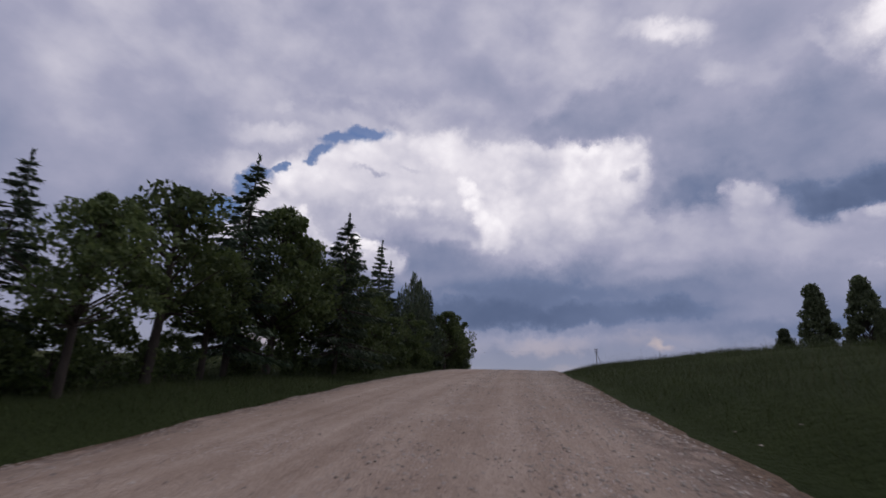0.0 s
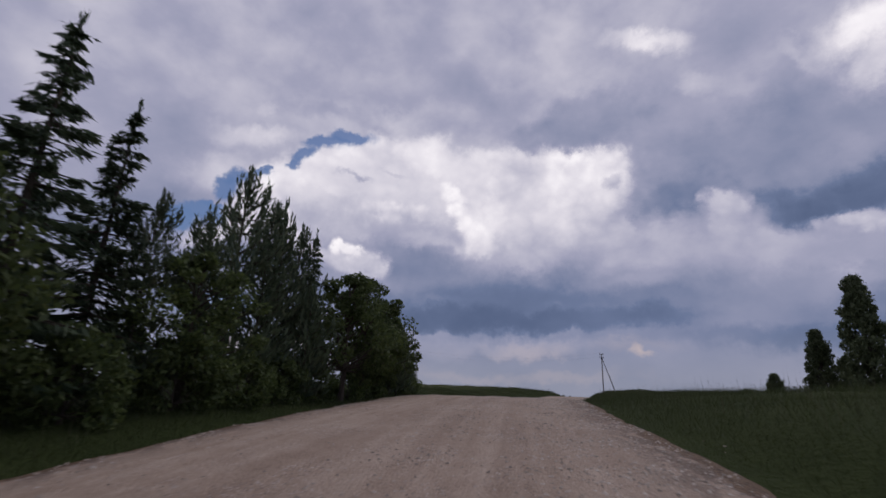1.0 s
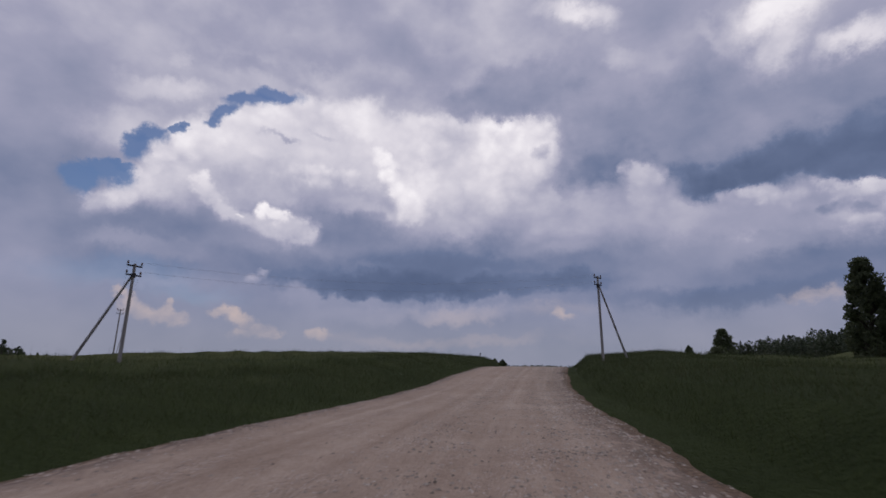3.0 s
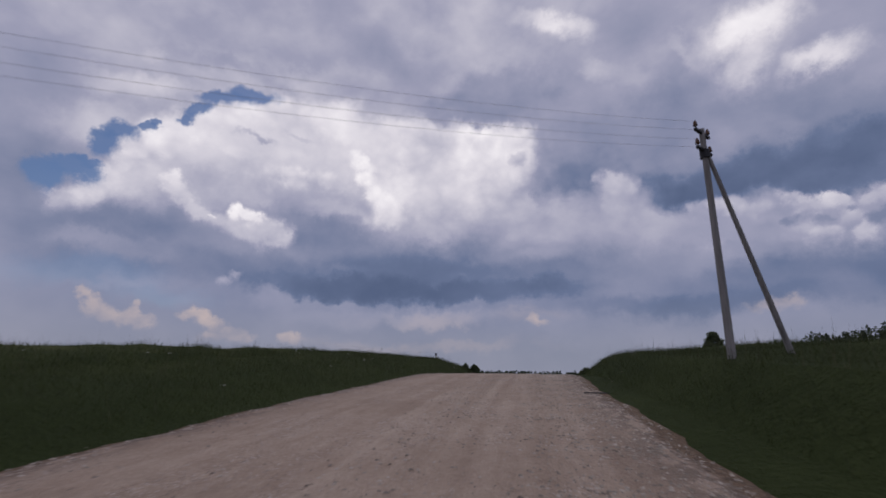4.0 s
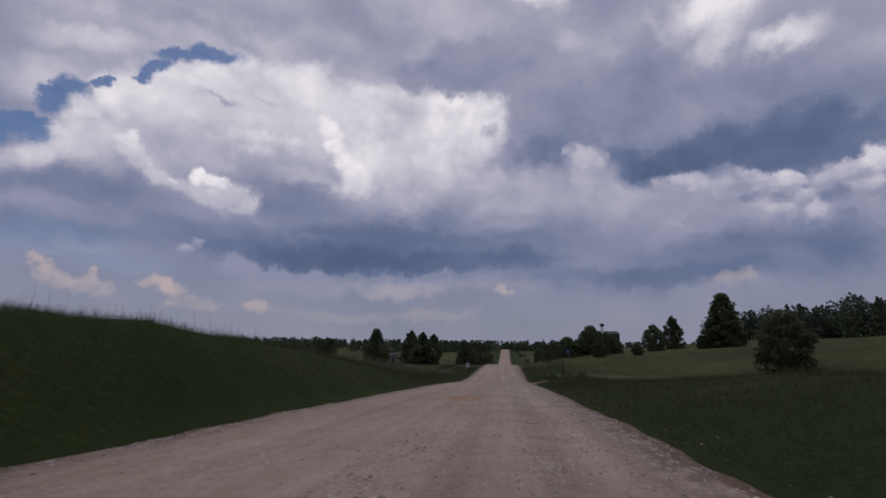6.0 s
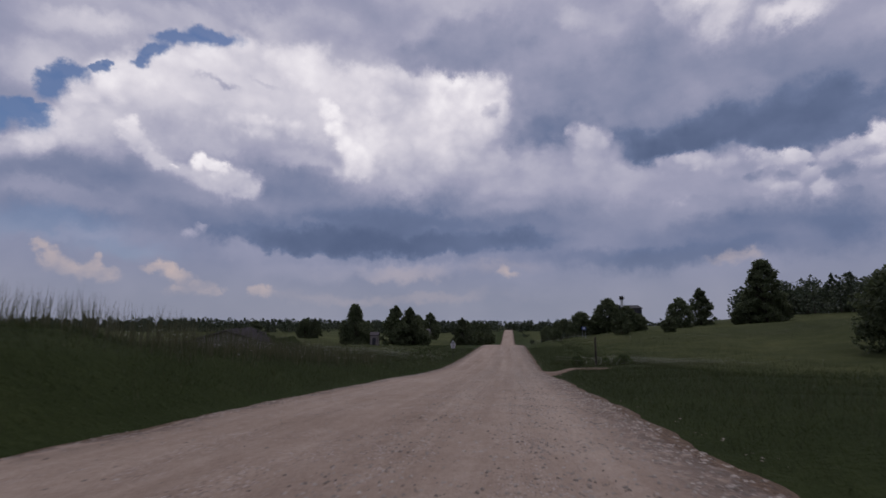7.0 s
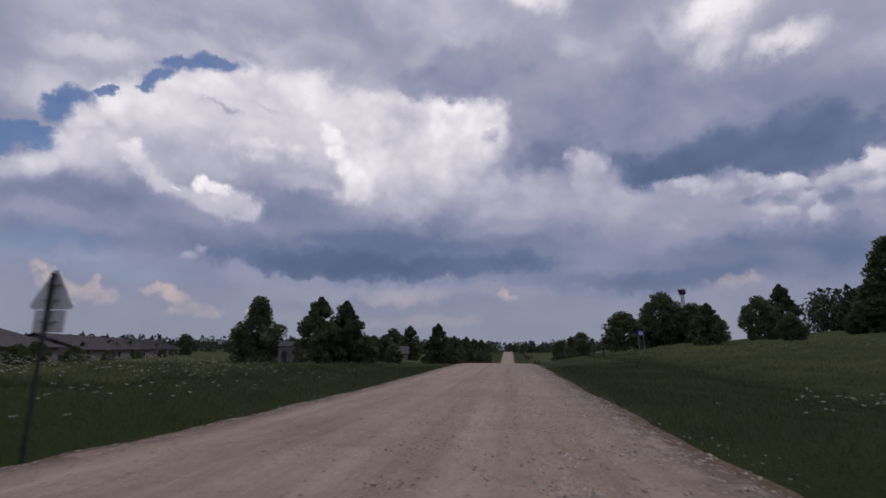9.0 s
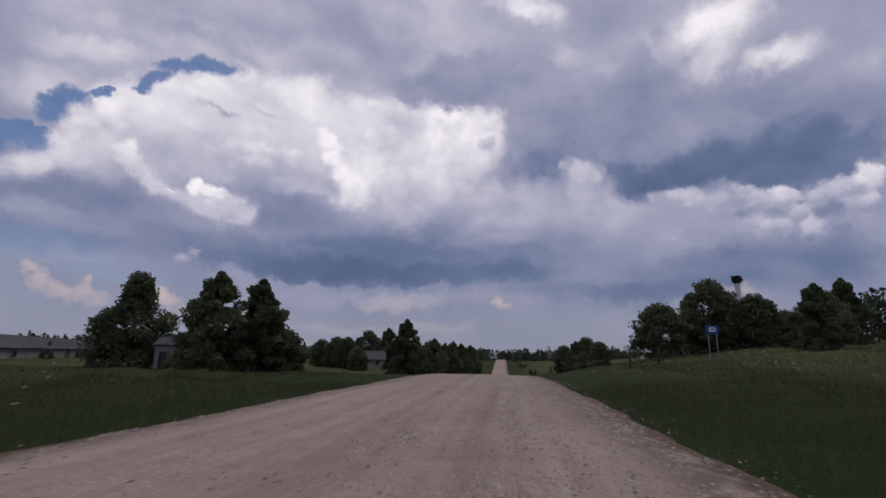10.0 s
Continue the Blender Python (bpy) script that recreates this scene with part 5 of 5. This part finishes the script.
def cable(a, b, sag, label):
    cu = bpy.data.curves.new("power_cable", "CURVE")
    cu.dimensions, cu.bevel_depth, cu.bevel_resolution = "3D", 0.0024, 1
    sp = cu.splines.new("POLY")
    n = 24
    sp.points.add(n)
    for i in range(n + 1):
        f = i / n
        p = a.lerp(b, f)
        sp.points[i].co = (p.x, p.y, p.z - sag * 4 * f * (1 - f), 1)
    cu.materials.append(M_WIRE)
    return tagged(new("power_cable", cu), label, "cable", "power line cables")


pole_r, tips_r = power_pole(5.05, 102.0, 5.9, (1.8, 1.0), "weathered timber power pole with a raking strut beside the road", 50)
pole_l, tips_l = power_pole(-19.6, 86.8, 5.2, (-2.6, -0.6), "weathered timber power pole with a raking strut in the meadow", 75)
pole_f, tips_f = power_pole(-56.5, 120, 6.2, None, "plain distant timber power pole in the meadow", 40)
pole_g, tips_g = power_pole(-103, 164, 8.5, (-2.6, 1.0), "distant timber power pole with a strut", 40)
for p, q in zip(tips_r, tips_l):
    cable(p, q, 0.9, "thin overhead power cable crossing the road")
for p, q in zip(tips_l, tips_f):
    cable(p, q, 1.2, "thin overhead power cable over the meadow")


# ---- roadside posts and signs ----
def marker_post(x, y, h, label):
    z = ground_at(x, y)
    ob = thing("marker_post", label, "marker post", Matrix.Translation((x, y, z)))
    part("shaft", box(bmesh.new(), (0.16, 0.12, h + 0.3), (0, 0, h / 2 - 0.15), None, 0.02), M_BLACK, ob)
    part("band", box(bmesh.new(), (0.166, 0.126, 0.22), (0, 0, h - 0.34), None, 0.02), M_WHITE, ob, "white painted band")
    part("cap", box(bmesh.new(), (0.22, 0.18, 0.07), (0, 0, h + 0.03), None, 0.02), M_BLACK, ob)
    return ob


def warning_sign(x, y, top, label):
    z = ground_at(x, y)
    ob = thing("road_sign", label, "road sign", Matrix.Translation((x, y, z)))
    h = top - z
    part("post", rod(bmesh.new(), (0, -0.04, -0.4), (0, -0.04, h - 0.1), 0.026, 0.026, 10), M_DARK, ob)
    bm = bmesh.new()
    w, tall = 0.34, 0.56
    corners = [(-w, 0.0), (w, 0.0), (0.0, tall)]
    base_z = h - tall
    ring = []
    for i in range(3):
        p, q, o = corners[i], corners[(i + 1) % 3], corners[i - 1]
        ring += [(p[0] + (o[0] - p[0]) * 0.1, p[1] + (o[1] - p[1]) * 0.1), (p[0] + (q[0] - p[0]) * 0.1, p[1] + (q[1] - p[1]) * 0.1)]
    f = bm.faces.new([bm.verts.new((px, 0.0, base_z + pz)) for px, pz in ring])
    ext = bmesh.ops.extrude_face_region(bm, geom=[f])["geom"]
    bmesh.ops.translate(bm, verts=[g for g in ext if isinstance(g, bmesh.types.BMVert)], vec=(0, 0.02, 0))
    bmesh.ops.recalc_face_normals(bm, faces=bm.faces)
    part("triangle_plate", bm, M_SIGN, ob, "bare grey back of a triangular plate")
    part("lower_plate", box(bmesh.new(), (0.44, 0.02, 0.28), (0, 0.01, base_z - 0.15), None, 0.004), M_SIGN, ob, "bare grey back of a rectangular plate")
    for zz in (base_z + 0.12, base_z + 0.32, base_z - 0.15):
        part("bracket", box(bmesh.new(), (0.22, 0.03, 0.03), (0, -0.02, zz), None, 0.004), M_METAL, ob)
    return ob


def blue_sign(x, y, h, label):
    z = ground_at(x, y)
    ob = thing("information_sign", label, "road sign", Matrix.Translation((x, y, z)) @ Matrix.Rotation(radians(-8), 4, "Z"))
    for s in (-0.28, 0.28):
        part("post", rod(bmesh.new(), (s, 0.05, -0.4), (s, 0.05, h - 0.05), 0.03, 0.03, 8), M_METAL, ob)
    part("plate", box(bmesh.new(), (0.9, 0.03, 0.60), (0, 0, h - 0.30), None, 0.006), M_BLUE, ob, "blue rectangular plate")
    part("pictogram", box(bmesh.new(), (0.45, 0.012, 0.34), (0, -0.022, h - 0.29), None, 0.003), M_WHITE, ob, "white panel")
    part("mark", box(bmesh.new(), (0.26, 0.012, 0.09), (0.02, -0.036, h - 0.28), None, 0.002), M_BLACK, ob)
    return ob


def gate_post(x, y, h, label):
    z = ground_at(x, y)
    ob = thing("timber_post", label, "post", Matrix.Translation((x, y, z)))
    bm = rod(bmesh.new(), (0, 0, -0.4), (0.02, 0, h), 0.09, 0.075, 10)
    rod(bm, (0.02, 0, h), (0.02, 0, h + 0.05), 0.075, 0.035, 10)
    part("shaft", bm, M_BARK, ob)
    for zz in (h * 0.35, h * 0.75):
        part("wire_band", rod(bmesh.new(), (0.01, 0, zz), (0.01, 0, zz + 0.03), 0.098, 0.098, 10), M_DARK, ob)
    return ob


marker_post(-10.1, 140.6, 0.85, "black marker post with a white band on the bank")
warning_sign(-5.78, 209.85, 2.74, "grey back of a triangular road sign with a lower plate")
gate_post(7.4, 202.6, 2.45, "weathered timber post beside the field track")
for px, py, ph in ((10.5, 262.0, 1.15), (9.3, 264.5, 1.0), (12.6, 268.5, 1.1)):
    gate_post(px, py, ph, "short weathered fence post among weeds")
blue_sign(15.7, 266, 2.4, "blue information sign with a white panel on steel posts")


def plank(x, y, turn, label):
    """A broken board lying at the edge of the gravel."""
    ob = thing("plank", label, "plank", Matrix.Translation((x, y, float(road_height(np.array([x - float(road_x(y))]), np.array([y]))[0]) + 0.02)) @ Matrix.Rotation(radians(turn), 4, "Z"))
    part("board", box(bmesh.new(), (0.62, 0.11, 0.03), (0, 0, 0), None, 0.006), M_DARKWALL, ob)
    part("splinter", box(bmesh.new(), (0.16, 0.04, 0.022), (0.36, 0.02, 0.0), Matrix.Rotation(0.2, 4, "Z"), 0.004), M_DARKWALL, ob)
    return ob


plank(2.17, 104.4, 12, "dark broken board lying on the edge of the road")


# ---- buildings ----
def gabled(name, label, category, x, y, length, width, eaves, ridge, turn, wall_mat, roof_mat, openings=(), chimney=False, over=0.5):
    z = min(ground_at(x + dx, y + dy) for dx in (-width / 2, width / 2) for dy in (-width / 2, width / 2))
    ob = thing(name, label, category, Matrix.Translation((x, y, z)) @ Matrix.Rotation(radians(turn), 4, "Z"))
    hl, hw, t = length / 2, width / 2, 0.3
    for sy in (-1, 1):
        part("long_wall", box(bmesh.new(), (length, t, eaves + 0.6), (0, sy * (hw - t / 2), eaves / 2 - 0.3)), wall_mat, ob)
    for sx in (-1, 1):
        bm = bmesh.new()
        prof = [(-hw + t, -0.6), (hw - t, -0.6), (hw - t, eaves), (0, ridge - 0.1), (-hw + t, eaves)]
        f = bm.faces.new([bm.verts.new((sx * (hl - t), py, pz)) for py, pz in prof])
        ext = bmesh.ops.extrude_face_region(bm, geom=[f])["geom"]
        bmesh.ops.translate(bm, verts=[g for g in ext if isinstance(g, bmesh.types.BMVert)], vec=(sx * t, 0, 0))
        bmesh.ops.recalc_face_normals(bm, faces=bm.faces)
        part("gable_wall", bm, wall_mat, ob)
    slope = math.hypot(hw + over, ridge - eaves + over * (ridge - eaves) / hw)
    ang = math.atan2(ridge - eaves, hw)
    for sy in (-1, 1):
        bm = bmesh.new()
        mid_y, mid_z = sy * (hw + over) / 2, ridge - math.tan(ang) * (hw + over) / 2 + 0.1
        box(bm, (length + 2 * over, slope, 0.12), (0, mid_y, mid_z), Matrix.Rotation(-sy * ang, 4, "X"))
        pane = part("roof_slope", bm, roof_mat, ob)
        n = int((length + 2 * over) / 1.1)
        for i in range(n):
            px = -hl - over + (i + 0.5) * (length + 2 * over) / n
            part("batten", box(bmesh.new(), (0.10, slope, 0.05), (px, mid_y, mid_z + 0.08 / math.cos(ang)), Matrix.Rotation(-sy * ang, 4, "X")), roof_mat, pane)
    for px, pz, w, h, kind in openings:
        win = part("door" if kind == "door" else "window", box(bmesh.new(), (w, 0.1, h), (px, -hw - 0.03, pz)), M_PANE if kind != "door" else M_DARKWALL, ob)
        for s in (-1, 1):
            part("frame", box(bmesh.new(), (0.09, 0.14, h + 0.18), (px + s * (w / 2 + 0.045), -hw - 0.05, pz)), M_BRICKWALL, win)
        part("sill", box(bmesh.new(), (w + 0.3, 0.2, 0.08), (px, -hw - 0.06, pz - h / 2 - 0.05)), M_BRICKWALL, win)
    if chimney:
        part("chimney", box(bmesh.new(), (0.6, 0.6, 1.4), (length * 0.15, 0, ridge + 0.3), None, 0.03), M_REDROOF, ob)
    return ob


def nest_tower(x, y, top, label):
    """A slim whitewashed stack with a stork's nest of sticks on its head."""
    z = ground_at(x, y)
    h = top - z
    ob = thing("nest_tower", label, "tower", Matrix.Translation((x, y, z)))
    part("stack", rod(bmesh.new(), (0, 0, -0.5), (0, 0, h - 1.1), 0.52, 0.30, 14), M_WHITE, ob)
    part("collar", rod(bmesh.new(), (0, 0, h - 1.2), (0, 0, h - 1.0), 0.36, 0.42, 14), M_DARK, ob)
    rng = np.random.default_rng(3)
    segs = []
    for i in range(260):
        g, rr = rng.random() * 6.283, 0.2 + 0.35 * rng.random()
        p = np.array([math.cos(g) * rr, math.sin(g) * rr, h - 1.0 + 0.9 * rng.random() * (0.6 + 0.4 * rr)])
        q = p + np.array([-math.sin(g), math.cos(g), 0.3 * rng.normal()]) * (0.3 + 0.25 * rng.random())
        segs.append((p, q, 0.03, 0.02))
    part("nest", rods_mesh("nest", segs, M_BARK, 4), M_BARK, ob, "dark nest of sticks")
    return ob


gabled("shed", "small pale shed between two trees", "shed", -31.4, 271.2, 1.8, 1.8, 2.5, 3.1, 5, M_BRICKWALL, M_ROOF, [(0, 1.0, 0.8, 1.8, "door")], over=0.15)
gabled("farmhouse", "small pale farmhouse with a grey roof among trees", "house", -40, 374, 9, 6, 2.6, 4.8, 15, M_BRICKWALL, M_ROOF, [(-2.5, 1.5, 1.0, 1.1, "w"), (2.5, 1.5, 1.0, 1.1, "w")], True)
gabled("outbuilding", "dark boarded outbuilding half hidden by trees", "barn", 32.4, 297.5, 5, 5, 6.4, 7.2, 10, M_DARKWALL, M_DARKWALL, [(0, 1.5, 1.8, 2.4, "door")], over=0.2)
nest_tower(29.3, 291.2, 12.2, "slim white tower with a dark stork nest on top")
gabled("barn", "long grey-roofed cattle barn behind weeds", "barn", -45, 234, 34, 11, 1.6, 3.3, 118, M_BRICKWALL, M_ROOF, [(-12, 0.9, 1.6, 0.8, "w"), (-7, 0.9, 1.6, 0.8, "w"), (0, 0.9, 2.2, 1.9, "door"), (7, 0.9, 1.6, 0.8, "w")])
gabled("barn", "long low barn with a paler grey cement roof", "barn", -75, 291, 78, 10, 1.7, 3.5, 118, M_BRICKWALL, M_ROOF, [(-30, 0.8, 1.6, 0.8, "w"), (-22, 0.8, 1.6, 0.8, "w"), (-14, 0.8, 2.2, 1.8, "door"), (-4, 0.8, 1.6, 0.8, "w"), (6, 0.8, 1.6, 0.8, "w"), (18, 0.8, 2.2, 1.8, "door")])


# ---- side track ----
TRACK_Y = 195.2


def side_track():
    """A sandy field track that leaves the road."""
    n, k = 20, 9
    verts = []
    for i in range(n):
        s = i * 0.6
        for j in range(k):
            flare = 1.0 + 2.0 * math.exp(-s / 1.6)
            w = (-flare + 2 * flare * j / (k - 1)) * (1 + 0.06 * math.sin(s * 2.3 + j))
            x = -1.1 + 3.2 + s
            y = TRACK_Y + w + 0.05 * s
            g = ground_at(x, y)
            if s < 2.4:
                g = max(g, float(road_z(y)) + 0.015 - 0.05 * max(0, s - 0.8))
            verts.append((x, y, g + 0.06 - 0.25 * max(0.0, s - 5.0) - (0.16 if j in (0, k - 1) or i == 0 else 0.03 * math.exp(-((abs(w) - 0.75) / 0.25) ** 2))))
    faces = [(i * k + j, (i + 1) * k + j, (i + 1) * k + j + 1, i * k + j + 1) for i in range(n - 1) for j in range(k - 1)]
    me = mesh_of("track", verts, faces, M_DIRT)
    me.polygons.foreach_set("use_smooth", np.ones(len(faces), dtype=bool))
    return tagged(new("track", me), "brown sandy field track joining the gravel road", "track", kind="structure")


side_track()


# ---- grass, weeds, flowers and loose stones ----
def on_track(u, y):
    return (u > 2) & (u < 11.5) & (np.abs(y - TRACK_Y - 0.05 * (u - 3.2)) < 0.8 + 1.9 * np.exp(-(u - 3.2) / 1.6))


def blades(name, label, u, y, tall, wide, mat, rng, lean=0.6):
    keep = ~on_track(u, y) & (past_edge(u, y) > 0.12 * rng.normal(size=len(u)))
    u, y, tall, wide = u[keep], y[keep], tall[keep], wide[keep]
    x, z = u + road_x(y), land_u(u, y)
    g = rng.random(len(u)) * 2 * np.pi
    bx, by = np.cos(g) * wide / 2, np.sin(g) * wide / 2
    la, lb = rng.normal(size=len(u)) * lean * tall, rng.normal(size=len(u)) * lean * tall
    v = np.stack([np.stack([x - bx, y - by, z - 0.03], 1), np.stack([x + bx, y + by, z - 0.03], 1), np.stack([x + la, y + lb, z + tall], 1)], 1).reshape(-1, 3)
    me = mesh_of(name, v, np.arange(len(v)).reshape(-1, 3), mat)
    return tagged(new(name, me), label, "grass", kind="stuff")


def verge(n, y0, y1, near, far, rng, power=1.7):
    s = np.where(rng.random(n) < 0.5, -1.0, 1.0)
    u = near + (far - near) * rng.random(n) ** power
    return s * u, y0 + (y1 - y0) * rng.random(n)


gr = np.random.default_rng(17)
u, y = verge(580000, -6, 250, 3.0, 13.0, gr, 1.4)
blades("grass", "thick dark green verge grass along the road", u, y, 0.07 + 0.24 * gr.random(len(u)) ** 1.3 * np.clip(past_edge(u, y) / 1.4, 0.15, 1), 0.006 + 0.009 * gr.random(len(u)), M_GRASS, gr)
u, y = verge(150000, -10, 300, 11.0, 34.0, gr, 1.8)
blades("meadow_grass", "long dark green meadow grass", u, y, 0.10 + 0.22 * gr.random(len(u)), 0.015 + 0.02 * gr.random(len(u)), M_HAY, gr)
u, y = verge(12000, -6, 260, 5.5, 24.0, gr, 1.2)
blades("grass_stalks", "tall thin seed stalks standing above the grass", u, y, 0.35 + 0.45 * gr.random(len(u)), 0.008 + 0.007 * gr.random(len(u)), M_STEM, gr, 0.15)

n_weed = 2600
u, y = -7.0 - 9.0 * gr.random(n_weed), 170 + 24 * gr.random(n_weed)
blades("tall_weeds", "tall thin weeds standing on the bank", u, y, 0.9 + 0.5 * gr.random(n_weed), 0.016 + 0.014 * gr.random(n_weed), M_STEM, gr, 0.12)


def umbels(name, label, patches, seed):
    """White umbel flowers on stalks: flat heads of small petals."""
    rng = np.random.default_rng(seed)
    vs, fs, stems = [], [], []
    for cx, cy, sx, sy, n in patches:
        for i in range(n):
            ux, yy = cx + rng.normal() * sx, cy + rng.normal() * sy
            if abs(ux) < 5.6 or on_track(np.array([ux]), np.array([yy]))[0]:
                continue
            x, z = ux + float(road_x(yy)), float(land_u(ux, yy)[0])
            h = 0.35 + 0.35 * rng.random()
            stems.append(((x, yy, z), (x, yy, z + h), 0.004, 0.003))
            for k in range(5):
                g, rr = rng.random() * 6.283, 0.05 * math.sqrt(rng.random())
                px, py, pz, s = x + math.cos(g) * rr, yy + math.sin(g) * rr, z + h + 0.03 * rng.random(), 0.009 + 0.009 * rng.random()
                b = len(vs)
                vs.extend([(px - s, py, pz), (px, py - s, pz + 0.012), (px + s, py, pz), (px, py + s, pz + 0.02)])
                fs.append((b, b + 1, b + 2, b + 3))
    ob = thing(name, label, "flowers", kind="stuff")
    part("stalks", rods_mesh("stalks", stems, M_STEM, 3), M_STEM, ob)
    part("heads", mesh_of("heads", vs, fs, M_FLOWER), M_FLOWER, ob)
    return ob


umbels("white_flowers", "white umbel flowers in the long grass", [(-11, 181, 2.5, 5, 110), (-15, 191, 5, 8, 420), (-12, 205, 4, 8, 800), (-20, 222, 8, 8, 900), (16, 212, 5, 2.5, 1100), (9, 193, 2, 2, 120), (13, 268, 5, 8, 500), (-9, 120, 2, 10, 80), (36, 250, 14, 3, 700)], 71)


def stones(name, label, n, u, y, size, seed):
    rng = np.random.default_rng(seed)
    octa = np.array([(1, 0, -0.3), (-1, 0, -0.3), (0, 1, -0.3), (0, -1, -0.3), (0.15, 0.1, 0.5)], float)
    tri = np.array([(0, 2, 4), (2, 1, 4), (1, 3, 4), (3, 0, 4)])
    x = u + road_x(y)
    z = np.where(past_edge(u, y) < 0, road_height(u, y), land_u(u, y))
    s = size[:, None, None] * (0.6 + 0.7 * rng.random((n, 5, 1)))
    flatten = np.array([1, 1, 0.65])
    a = rng.random(n) * 6.283
    R = np.zeros((n, 3, 3))
    R[:, 0, 0], R[:, 0, 1], R[:, 1, 0], R[:, 1, 1], R[:, 2, 2] = np.cos(a), -np.sin(a), np.sin(a), np.cos(a), 1
    v = np.einsum("nij,kj->nki", R, octa) * s * flatten + np.stack([x, y, z + size * 0.25], 1)[:, None]
    f = (np.arange(n)[:, None, None] * 5 + tri[None]).reshape(-1, 3)
    return tagged(new(name, mesh_of(name, v.reshape(-1, 3), f, M_STONE)), label, "gravel", kind="stuff")


n = 170000
band = gr.random(n)
y = -4 + 264 * gr.random(n)
# thicker here, thinner there
y = np.where(gr.random(n) < 0.6, np.round(y / 2.3) * 2.3 + gr.normal(size=n) * 0.5, y)
right_edge, left_edge = np.interp(y, EDGE_Y, EDGE_R), -np.interp(y, EDGE_Y, EDGE_L)
u = np.where(band < 0.36, right_edge - 0.6 + gr.normal(size=n) * 0.55, np.where(band < 0.5, left_edge + 0.25 + gr.normal(size=n) * 0.35, np.where(band < 0.86, np.where(gr.random(n) < 0.6, 1.7, -0.2) + gr.normal(size=n) * 0.45, -4.7 + 8.3 * gr.random(n))))
stones("loose_gravel", "loose pale gravel stones along the road", n, u, y, 0.008 + 0.030 * gr.random(n) ** 2.4, 72)
